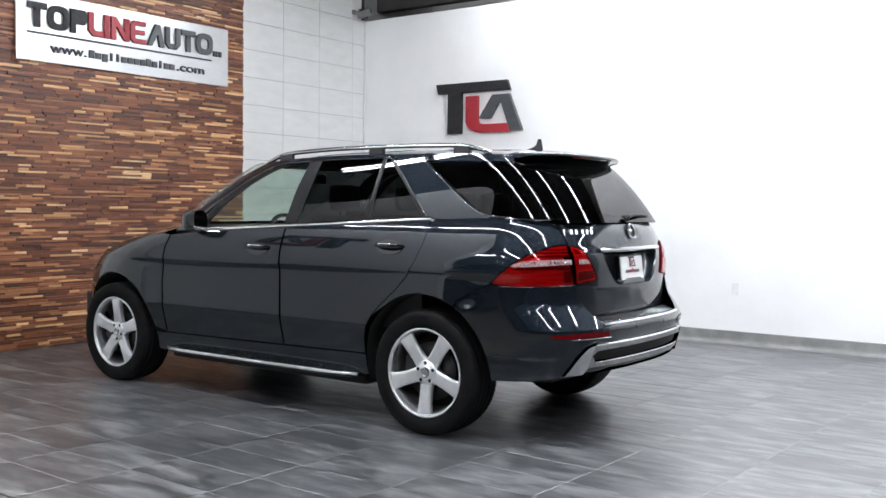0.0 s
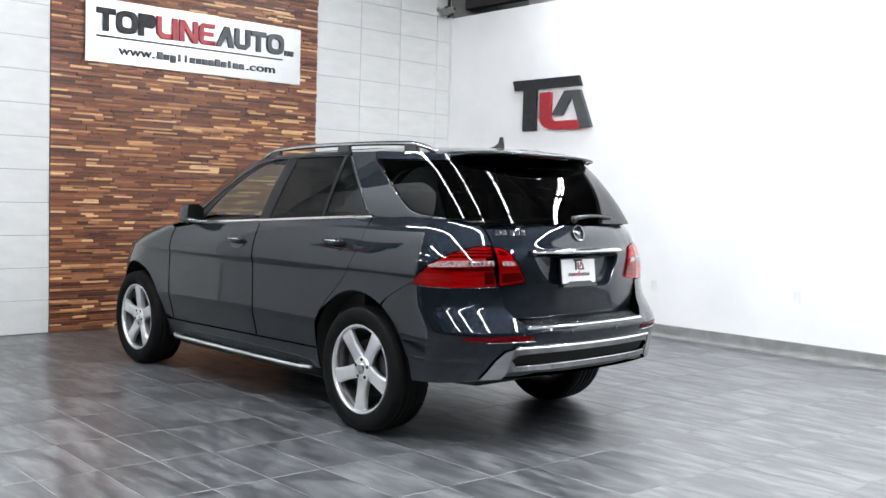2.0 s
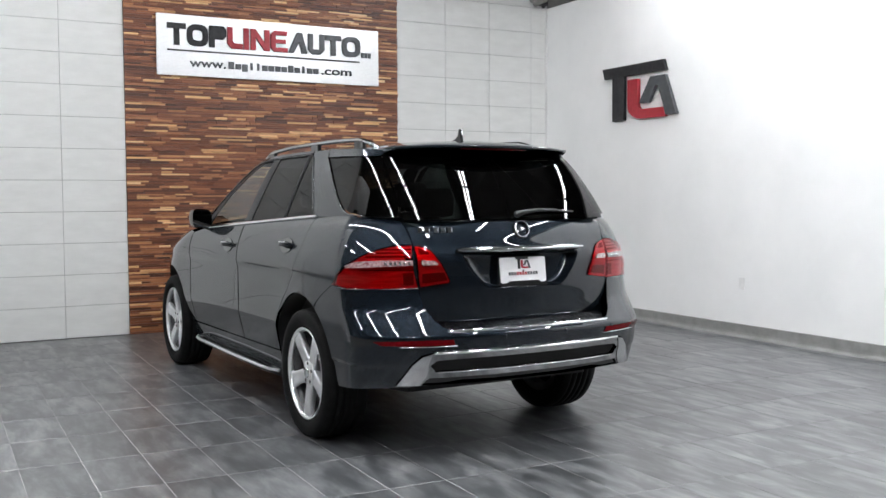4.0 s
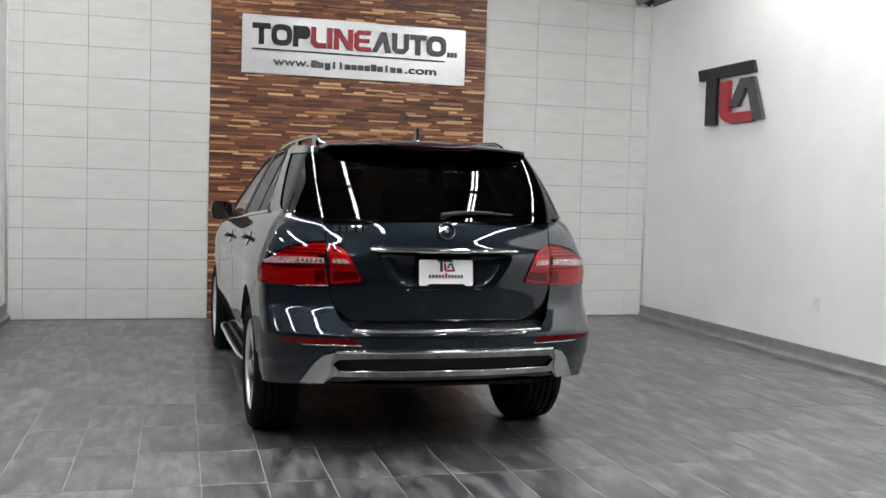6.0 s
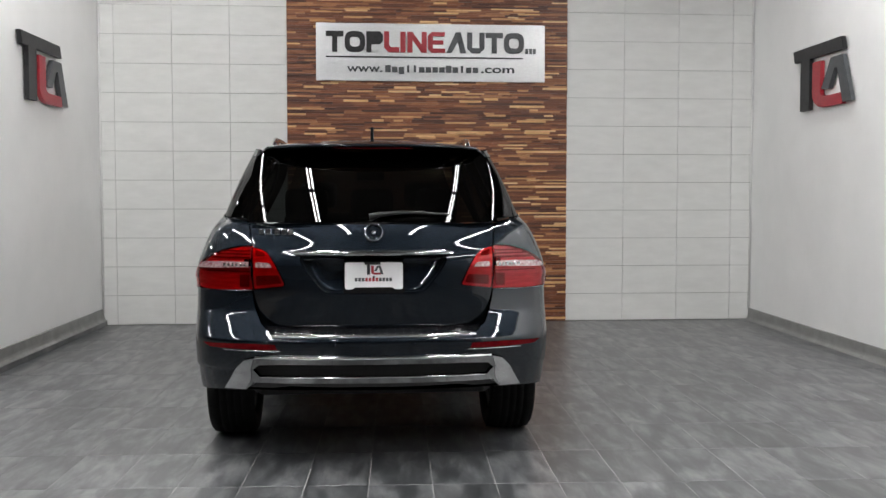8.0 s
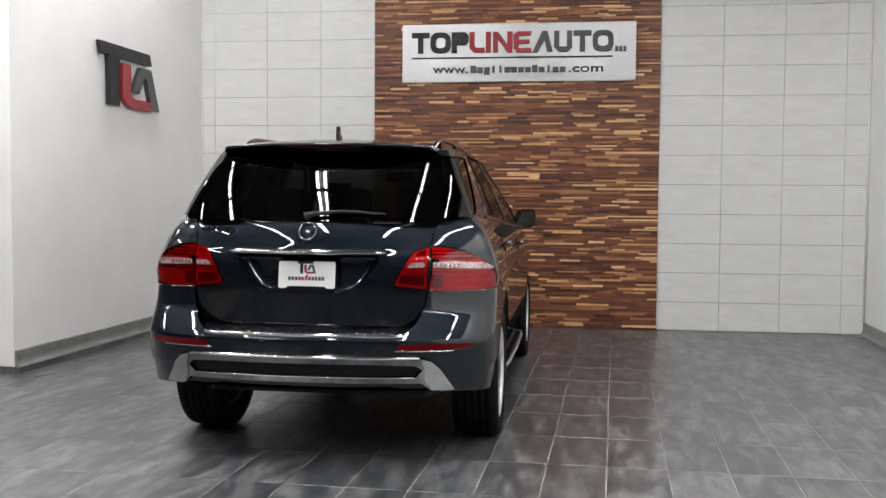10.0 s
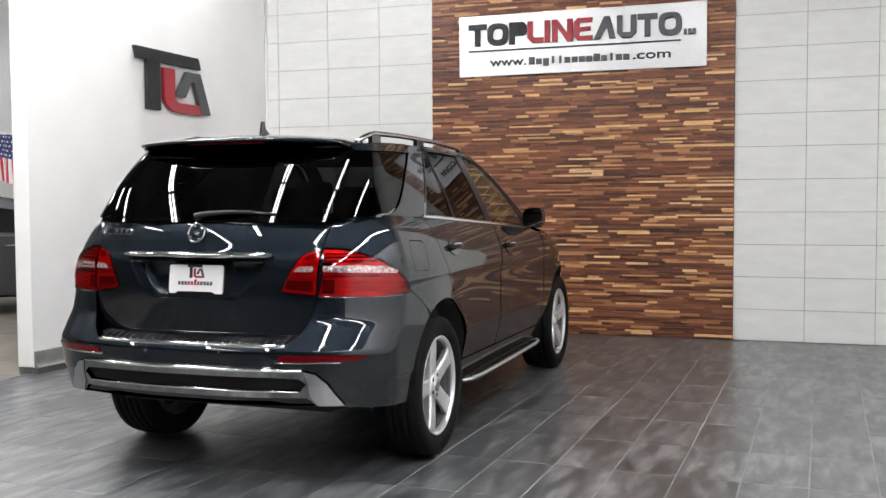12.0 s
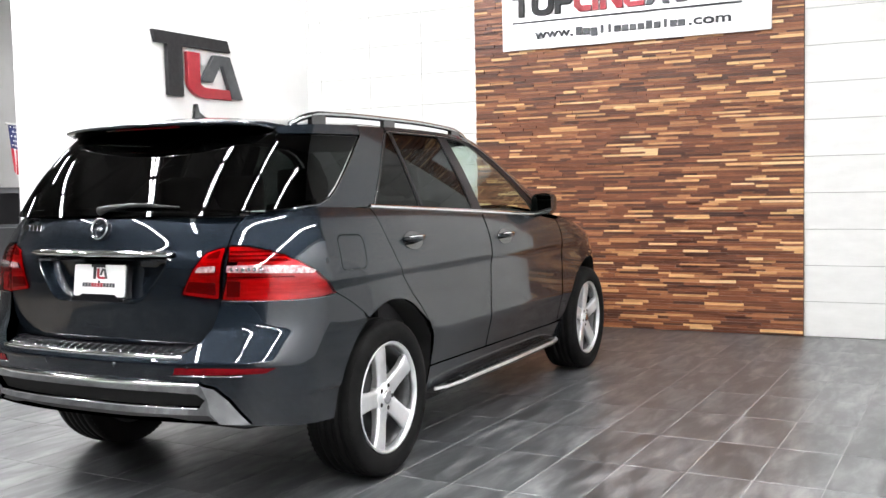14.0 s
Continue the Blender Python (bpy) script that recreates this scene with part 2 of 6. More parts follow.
plinth = tagged(part("trim", box(X_LEFT - 0.150, X_LEFT + 0.047, Y_END + 0.004, 0.006, -0.003, PLINTH - 0.002, 0.004), M_FLOOR), "low dark grey tiled plinth under the white wall", "plinth", kind="structure")
plinth.matrix_world = LEFT_TURN
wall_right = tagged(part("wall_right", box(X_RIGHT, X_RIGHT + 0.16, -11.0, 0.02, 0, WALL_TOP, 0.006), M_WHITE), "white painted side wall ending below the ceiling", "wall", kind="structure")
wall_right.matrix_world = RIGHT_TURN
tagged(part("ceiling", box(-14, 5.4, -24.3, 6, CEIL, CEIL + 0.2), M_CEIL), "dark brown exposed warehouse ceiling", "ceiling", kind="structure")
tagged(part("wall_outer", box(5.2, 5.4, -24.2, 0.3, -0.1, CEIL), M_GREYWALL), "grey outer wall", "wall", kind="structure")
tagged(part("wall_front", box(-14, 5.4, -24.3, -24.0, -0.1, CEIL), M_CONC), "warm grey concrete end wall of the hall", "wall", kind="structure")
# unseen; given the dark ceiling colour so the car's flank reflects less light
tagged(part("wall_bay", box(-14.2, -14, -24.3, 6, -0.1, CEIL), M_CEIL), "unseen wall closing the next bay, darkened to dim reflections", "wall", kind="structure")
tagged(part("wall_bay_end", box(-14, X_LEFT - 0.3, 3.2, 3.5, -0.1, CEIL), M_WHITE), "pale painted end wall of the next bay", "wall", kind="structure")
COVE = [(-0.002, 0.0), (0.050, 0.0), (0.047, 0.004), (0.030, 0.014), (0.020, 0.028), (0.015, 0.050), (0.014, 0.121), (0.010, 0.126), (-0.002, 0.126)]
for x, way, y0, z0, m in ((X_LEFT, 1, Y_END + 0.012, PLINTH, LEFT_TURN), (X_RIGHT, -1, -11.0, 0.0, RIGHT_TURN)):
    skirting = tagged(part("baseboard", slab([(x + way * u, z0 + v) for u, v in COVE], "y", y0, -0.004), M_BASE), "grey coved skirting along the white wall", "baseboard", kind="structure")
    skirting.matrix_world = m
for x in (X_LEFT + 0.014, X_RIGHT - 0.014):
    tagged(part("trim", tube([(x, -0.015, 0.126), (x, -0.015, WALL_TOP)], 0.012, 8), M_FIX, smooth=True), "white vertical corner trim", "trim", kind="structure")


# ---- ceiling lights ----
def strip_light():
    top = thing("ceiling_light", pose(0, 0, 0), "grey twin-tube fluorescent strip light under the dark ceiling", "light", "ceiling lights")
    part("body", box(-0.050, 0.050, -0.6, 0.6, -0.034, 0.03, 0.008), M_BATTEN, top, "dark grey steel housing")
    for x in (-0.034, 0.034):
        part("fluorescent_tube", tube([(x, -0.565, -0.055), (x, 0.565, -0.055)], 0.0115, 10), M_TUBE, top, "glowing white tube", True)
        for y in (-0.575, 0.575):
            part("lamp_holder", box(min(x * 0.6, x * 1.35), max(x * 0.6, x * 1.35), y - 0.01, y + 0.01, -0.075, -0.03, 0.003), M_FIX, top)
    for y in (-0.4, 0.4):
        part("hanger", tube([(0, y, 0.028), (0, y, CEIL - LIGHT_Z + 0.01)], 0.006, 6), M_FIX, top, "thin ceiling hanger")
    return top


first = None
for x in LIGHT_ROWS:
    for y in LIGHT_YS if abs(x) > 2 else LIGHT_YS[2:]:
        if first is None:
            first = strip_light()
            first.matrix_world = pose(x, y, LIGHT_Z)
        else:
            copy_thing(first, pose(x, y, LIGHT_Z))
# one more by the cladding; unseen ones added: side rows carried on to brighten the back wall, and those lighting the
# next bay
for x, y in ((-3.05, -1.70), (-3.05, -10.39), (2.9, -10.39), (-3.05, -11.63), (2.9, -11.63), (-5.1, -5.43), (-5.1, -6.67), (-5.1, -7.91), (-6.2, -4.5), (-6.2, -1.5), (-6.2, 1.5), (-9.2, -4.5), (-9.2, -1.5), (-9.2, 1.5)):
    copy_thing(first, pose(x, y, LIGHT_Z))


# ---- the parked car ----
import functools

from mathutils.geometry import delaunay_2d_cdt


def paint_material():
    """Dark blue-grey metallic lacquer: fine flake under a clear coat."""
    m = material("blue_grey_lacquer", (0.016, 0.020, 0.026), 0.42, 0.75, spec=0.0, coat=1.0)
    principled(m).inputs["Coat IOR"].default_value = 1.55
    mp = coords(m)
    n = node(m, "ShaderNodeTexNoise", Scale=900.0, Detail=2.0)
    wire(m, mp, 0, n, "Vector")
    r = ramp(m, [(0.3, (0.0062, 0.0090, 0.0132)), (0.7, (0.0130, 0.0186, 0.0262))])
    wire(m, n, "Fac", r, 0)
    wire(m, r, 0, principled(m), "Base Color")
    return m


def glass_material(name, tint, gloss=1.0):
    """Thin tinted pane: coloured see-through whose gloss grows towards grazing."""
    m = bpy.data.materials.new(name)
    m.use_nodes = True
    nt = m.node_tree
    nt.nodes.clear()
    t = nt.nodes.new("ShaderNodeBsdfTransparent")
    t.inputs[0].default_value = (*tint, 1)
    g = nt.nodes.new("ShaderNodeBsdfGlossy")
    g.inputs["Color"].default_value = (gloss, gloss, gloss, 1)
    g.inputs["Roughness"].default_value = 0.01
    lw = nt.nodes.new("ShaderNodeLayerWeight")
    lw.inputs["Blend"].default_value = 0.5
    pw = nt.nodes.new("ShaderNodeMath")
    pw.operation = "POWER"
    pw.inputs[1].default_value = 5.0
    f = nt.nodes.new("ShaderNodeMath")
    f.operation = "MULTIPLY_ADD"
    f.inputs[1].default_value, f.inputs[2].default_value = 0.93, 0.045
    nt.links.new(lw.outputs["Facing"], pw.inputs[0])
    nt.links.new(pw.outputs[0], f.inputs[0])
    mix = nt.nodes.new("ShaderNodeMixShader")
    o = nt.nodes.new("ShaderNodeOutputMaterial")
    nt.links.new(f.outputs[0], mix.inputs[0])
    nt.links.new(t.outputs[0], mix.inputs[1])
    nt.links.new(g.outputs[0], mix.inputs[2])
    nt.links.new(mix.outputs[0], o.inputs[0])
    return m


M_PAINT = paint_material()
M_GLASS = glass_material("tinted_glass", (0.60, 0.70, 0.64), 0.72)
M_PRIVACY = glass_material("privacy_glass", (0.02, 0.023, 0.023), 0.52)
M_CLEAR = glass_material("clear_glass", (0.8, 0.86, 0.83))
M_CHROME = material("chrome", (0.82, 0.83, 0.84), 0.07, 1.0)
M_SATIN = mottled(material("satin_silver", (0.55, 0.56, 0.57), 0.16, 1.0), (0.5, 0.51, 0.52), (0.56, 0.57, 0.58), 25)
# bar colour darkened for its dark reflections, guard ends lightened for their bright ones
M_GUARD = mottled(material("polished_guard", (0.5, 0.505, 0.51), 0.1, 1.0), (0.27, 0.274, 0.278), (0.32, 0.324, 0.328), 18, rough=(0.06, 0.11))
M_GUARDEND = mottled(material("satin_guard_end", (0.5, 0.505, 0.51), 0.2, 1.0), (0.50, 0.505, 0.51), (0.60, 0.605, 0.61), 18, rough=(0.14, 0.22))
M_FRAME = material("satin_black_frame", (0.006, 0.006, 0.007), 0.3, spec=0.22)
M_TRIM = material("dark_bright_trim", (0.34, 0.35, 0.36), 0.2, 1.0)
M_ALLOY = mottled(material("alloy", (0.62, 0.63, 0.64), 0.3, 0.75), (0.72, 0.73, 0.74), (0.84, 0.85, 0.86), 14, rough=(0.26, 0.38))
M_RUBBER = mottled(material("tyre_rubber", (0.008, 0.008, 0.009), 0.72, spec=0.12), (0.004, 0.004, 0.0042), (0.008, 0.008, 0.008), 18, bump=0.2, fine=120)
M_PLASTIC = mottled(material("black_plastic", (0.014, 0.014, 0.015), 0.42), (0.01, 0.01, 0.011), (0.018, 0.018, 0.019), 30, bump=0.1, fine=300)
M_GLOSSBLACK = material("gloss_black", (0.008, 0.008, 0.009), 0.08, coat=0.6)
M_UNDER = mottled(material("underbody_black", (0.008, 0.008, 0.008), 0.8), (0.003, 0.003, 0.003), (0.006, 0.006, 0.006), 8)
M_DARKRED = mottled(material("deep_red_lens", (0.12, 0.003, 0.006), 0.06, spec=0.16, coat=0.08), (0.075, 0.0012, 0.003), (0.13, 0.002, 0.005), 30)
M_REDGLASS = glass_material("red_tinted_lens", (0.74, 0.012, 0.028))
M_LAMPBOWL = mottled(material("ribbed_lamp_bowl", (0.6, 0.6, 0.6), 0.32, 0.6), (0.42, 0.42, 0.42), (0.78, 0.78, 0.78), 9, stretch=(1, 1, 9), bump=0.6, fine=40)
M_LAMPDARK = material("dark_lamp_inset", (0.13, 0.13, 0.13), 0.3, 0.4)
M_CLEARLENS = mottled(material("clear_lens", (0.60, 0.46, 0.46), 0.08, 0.35, coat=1.0), (0.28, 0.11, 0.12), (0.58, 0.44, 0.45), 70, detail=1.0)
M_LEATHER = mottled(material("black_leather", (0.02, 0.02, 0.021), 0.5), (0.015, 0.015, 0.016), (0.028, 0.028, 0.029), 20, bump=0.3, fine=150)
M_GREYTRIM = mottled(material("grey_cabin_lining", (0.2, 0.2, 0.19), 0.8), (0.17, 0.17, 0.16), (0.23, 0.23, 0.22), 12)
M_PLATE = mottled(material("white_plate", (0.78, 0.78, 0.78), 0.3), (0.72, 0.72, 0.73), (0.8, 0.8, 0.8), 9)
M_BARCHROME = material("dark_chrome", (0.55, 0.56, 0.57), 0.08, 1.0)
# dark grey carries the shade inside the wheel, behind the bright spokes
M_BARREL = mottled(material("rim_barrel_shade", (0.08, 0.08, 0.082), 0.45, 0.6), (0.06, 0.06, 0.062), (0.10, 0.10, 0.103), 20)
M_DISC = material("brake_steel", (0.07, 0.07, 0.07), 0.45, 1.0)


def curve(*pairs):
    """A smooth function through (x, y) pairs that never overshoots."""
    xs, ys = [p[0] for p in pairs], [p[1] for p in pairs]
    d = [(ys[i + 1] - ys[i]) / (xs[i + 1] - xs[i]) for i in range(len(xs) - 1)]
    s = [d[0]] + [0.0 if a * b <= 0 else 2 * a * b / (a + b) for a, b in zip(d, d[1:])] + [d[-1]]

    def at(x):
        x = min(max(x, xs[0]), xs[-1])
        i = 0
        while i < len(xs) - 2 and x > xs[i + 1]:
            i += 1
        h = xs[i + 1] - xs[i]
        t = (x - xs[i]) / h
        return (ys[i] * (1 + 2 * t) * (1 - t) ** 2 + ys[i + 1] * t * t * (3 - 2 * t) + h * (s[i] * t * (1 - t) ** 2 - s[i + 1] * t * t * (1 - t)))

    return at


def soft(f, w):
    """The function averaged over a width of about w, which rounds its bends."""
    steps = [(k * w / 3, math.exp(-k * k / 4.5)) for k in range(-4, 5)]
    total = sum(g for _, g in steps)
    return functools.lru_cache(None)(lambda v: sum(g * f(v + o) for o, g in steps) / total)


def moved(f, by):
    return lambda v: f(v) + by


WHEEL_Z, BASE_Y, R_ARCH, F_ARCH = 0.37, 2.915, 0.465, 0.452
half_width = soft(curve((0.20, 0.845), (0.30, 0.872), (0.42, 0.903), (0.52, 0.927), (0.598, 0.9460), (0.620, 0.9490), (0.66, 0.9480), (0.74, 0.9474), (0.86, 0.9482), (0.925, 0.9500), (0.955, 0.9545), (0.975, 0.9595), (0.99, 0.9565), (1.04, 0.949), (1.12, 0.923), (1.19, 0.893), (1.225, 0.873), (1.25, 0.853), (1.275, 0.829), (1.34, 0.79)), 0.008)
tail_y = moved(soft(curve((0.70, -0.915), (0.80, -0.925), (0.92, -0.935), (1.02, -0.933), (1.08, -0.924), (1.11, -0.911), (1.18, -0.89), (1.23, -0.870), (1.26, -0.850), (1.32, -0.80)), 0.016), 0.024)
bumper_y = moved(soft(curve((0.30, -0.90), (0.36, -0.955), (0.42, -0.984), (0.50, -1.006), (0.56, -1.020), (0.62, -1.031), (0.655, -1.036), (0.668, -1.0355), (0.684, -1.027), (0.712, -1.0095), (0.74, -0.992), (0.77, -0.9733), (0.79, -0.9608), (0.806, -0.9535), (0.83, -0.949), (0.93, -0.937), (1.02, -0.929), (1.10, -0.914), (1.18, -0.89), (1.23, -0.870), (1.26, -0.850), (1.32, -0.80)), 0.008), 0.024)
bumper_n = soft(curve((0.3, 2.5), (0.7, 2.42), (0.93, 2.15), (1.3, 2.1)), 0.06)
skirt = soft(curve((0.28, 0.885), (0.36, 0.922), (0.42, 0.932), (0.50, 0.937), (0.511, 0.9375), (0.522, 0.9475), (0.60, 0.9475)), 0.003)
nose_y = curve((0.2, 3.55), (0.4, 3.72), (0.6, 3.775), (0.8, 3.74), (0.95, 3.62), (1.05, 3.4), (1.2, 2.95))
glass_y = moved(soft(curve((1.20, -0.90), (1.25, -0.865), (1.40, -0.75), (1.55, -0.61), (1.66, -0.48), (1.72, -0.4)), 0.04), 0.024)
glass_n = curve((1.25, 3.0), (1.66, 3.8))
glass_d = curve((1.25, 0.48), (1.66, 0.36))
screen_y = soft(curve((1.10, 2.98), (1.15, 2.90), (1.29, 2.64), (1.45, 2.37), (1.6, 2.10), (1.66, 1.96), (1.72, 1.74)), 0.03)
roof_mid = curve((-0.70, 1.645), (-0.45, 1.685), (-0.1, 1.708), (0.4, 1.718), (0.9, 1.715), (1.35, 1.698), (1.8, 1.652), (2.1, 1.585))
DEEP = 0.41


def belt(y):
    return 1.262 - 0.055 * min(max(y, -1.0), 2.6)


def roof_edge(y):
    return roof_mid(y) - 0.055


def bend(t, n):
    """Half-width share at depth t (0 at the tip, 1 where the side runs straight) of a superellipse."""
    t = min(max(t, 0.0), 1.0)
    return (1 - (1 - t) ** n) ** (1 / n)


def dip(u, n):
    """Depth share at half-width share u."""
    u = min(abs(u), 1.0)
    return 1 - (1 - u**n) ** (1 / n)


def flare(y, z):
    return sum(k * math.exp(-(((y - c) / 0.45) ** 2) - ((z - 0.74) / 0.28) ** 2) for c, k in ((-0.12, 0.026), (BASE_Y, 0.010)))


def flank(y, z):
    """Half-width of the side: the shoulder falls gently towards the nose."""
    k = min(max((z - 0.72) / 0.22, 0.0), 1.0)
    f = min(max(y, 0.0), 2.6)
    m = min(max((z - 0.88) / 0.32, 0.0), 1.0)
    w = half_width(z + 0.012 * k * k * (3 - 2 * k) * f * f / (f + 0.25))
    if z < 0.60 and y < -0.15:
        r = min((-0.15 - y) / 0.25, 1.0)
        w += max(0.0, skirt(z) - w) * r * r * (3 - 2 * r)
    return w + flare(y, z) + 0.012 * m * m * (3 - 2 * m) * f * f / (f + 0.3)


def body_at(s, z):
    """The lower body by arc: s = 0 at the middle of the tail, pi / 2 where the flank begins, then metres along it. x > 0."""
    n, ry = bumper_n(z), bumper_y(z)
    a = abs(s)
    if a < math.pi / 2:
        y = ry + DEEP * (1 - math.cos(a) ** (2 / n))
        x = flank(y, z) * math.sin(a) ** (2 / n)
    else:
        y = ry + DEEP + a - math.pi / 2
        x = flank(y, z)
    x *= bend((nose_y(z) - y) / 1.05, 2.4)
    return Vector((x if s >= 0 else -x, y, z))


def sy(y, z):
    """The arc of a point of the flank, from its y."""
    n, t = bumper_n(z), (y - bumper_y(z)) / DEEP
    return math.pi / 2 + y - bumper_y(z) - DEEP if t >= 1 else math.acos(max(0.0, 1 - max(t, 0)) ** (n / 2))


def sx(x, z):
    """The arc of a point of the tail, from its x."""
    return math.asin(min(1.0, abs(x) / half_width(z)) ** (bumper_n(z) / 2)) * (1 if x >= 0 else -1)


def cabin_half(y, z):
    b = belt(y)
    s = (z - b) / (1.66 - b)
    w = flank(y, b) - 0.002
    f = min(max(y, 0.0), 2.2)
    return w - (w - 0.664 + 0.002 * f * f / (f + 0.3)) * (0.86 * s + 0.14 * s * s)


def cabin_at(s, z):
    """The glasshouse by arc, as body_at."""
    n, ry, d = glass_n(z), glass_y(z), glass_d(z)
    a = abs(s)
    if a < math.pi / 2:
        y = ry + d * (1 - math.cos(a) ** (2 / n))
        x = cabin_half(y, z) * math.sin(a) ** (2 / n)
    else:
        y = ry + d + a - math.pi / 2
        x = cabin_half(y, z)
    x *= bend((screen_y(z) - y) / 0.85, 2.4)
    return Vector((x if s >= 0 else -x, y, z))


def cy(y, z):
    n, t = glass_n(z), (y - glass_y(z)) / glass_d(z)
    return math.pi / 2 + y - glass_y(z) - glass_d(z) if t >= 1 else math.acos(max(0.0, 1 - max(t, 0)) ** (n / 2))


def gate_at(x, z):
    return Vector((x, tail_y(z) + DEEP * dip(x / half_width(z), bumper_n(z)) + 0.012 * (x / 0.63) ** 2 * (1 - min(1.0, (x / 0.63) ** 2)), z))


def rear_glass_at(x, z):
    y = glass_y(z)
    return Vector((x, y + glass_d(z) * dip(x / cabin_half(-0.3, z), glass_n(z)), z))


def screen_at(x, z):
    return Vector((x, screen_y(z) - 0.85 * dip(x / cabin_half(1.5, z), 2.4), z))


def nose_at(x, z):
    return Vector((x, nose_y(z) - 1.05 * dip(x / half_width(z), 2.4), z))


def roof_at(x, y):
    u = min(abs(x) / 0.665, 1.0)
    return Vector((x, y, roof_mid(y) - 0.058 * u**2.6 - 0.01 * u))


hood_mid = curve((2.3, 1.21), (2.6, 1.185), (3.0, 1.12), (3.3, 1.055), (3.55, 0.97), (3.75, 0.85))


wing_top = curve((2.2, 1.135), (2.35, 1.128), (2.6, 1.10), (2.9, 1.045), (3.05, 1.0), (3.2, 0.945), (3.4, 0.90), (3.7, 0.86))


def hood_edge(y):
    return body_at(sy(y, wing_top(y)), wing_top(y)).x


def hood_at(x, y):
    z = wing_top(y)
    u = min(abs(x) / max(hood_edge(y), 0.05), 1.0)
    return Vector((x, y, z + (hood_mid(y) + 0.012 - z) * (1 - u**3.2) + 0.010 * math.exp(-(((abs(x) - 0.45) / 0.12) ** 2))))


def inside(poly, pts):
    """Which points lie in a polygon, by crossings."""
    px, py = pts[:, 0], pts[:, 1]
    hit = np.zeros(len(pts), bool)
    for (x0, y0), (x1, y1) in zip(poly, poly[1:] + poly[:1]):
        if y0 != y1:
            hit ^= ((y0 > py) != (y1 > py)) & (px < (x1 - x0) * (py - y0) / (y1 - y0) + x0)
    return hit


def shrunk(poly, by):
    """The outline moved inwards."""
    area = sum(a[0] * b[1] - b[0] * a[1] for a, b in zip(poly, poly[1:] + poly[:1]))
    k, out, n = (1 if area > 0 else -1) * by, [], len(poly)
    for i in range(n):
        a, p, b = Vector(poly[i - 1]), Vector(poly[i]), Vector(poly[(i + 1) % n])
        e, f = (p - a).normalized(), (b - p).normalized()
        m = Vector((-e.y - f.y, e.x + f.x))
        m = m / max(m.length_squared / 2, 0.35) if m.length > 1e-6 else Vector((-e.y, e.x))
        out.append(tuple(p + k * m))
    return out


def rounded(poly, r, steps=4):
    """The outline with its corners cut by arcs of about r."""
    out, n = [], len(poly)
    for i in range(n):
        a, p, b = Vector(poly[i - 1]), Vector(poly[i]), Vector(poly[(i + 1) % n])
        ra = min(r, (a - p).length * 0.45, (b - p).length * 0.45)
        s, e = p + (a - p).normalized() * ra, p + (b - p).normalized() * ra
        for k in range(steps + 1):
            t = k / steps
            out.append(tuple((1 - t) ** 2 * s + 2 * t * (1 - t) * p + t * t * e))
    return out


def fine(poly, h):
    out, n = [], len(poly)
    for i in range(n):
        a, b = Vector(poly[i]), Vector(poly[(i + 1) % n])
        k = max(1, int((b - a).length / h + 0.5))
        out += [tuple(a.lerp(b, j / k)) for j in range(k)]
    return out


CORE = Vector((0, 1.35, 0.85))


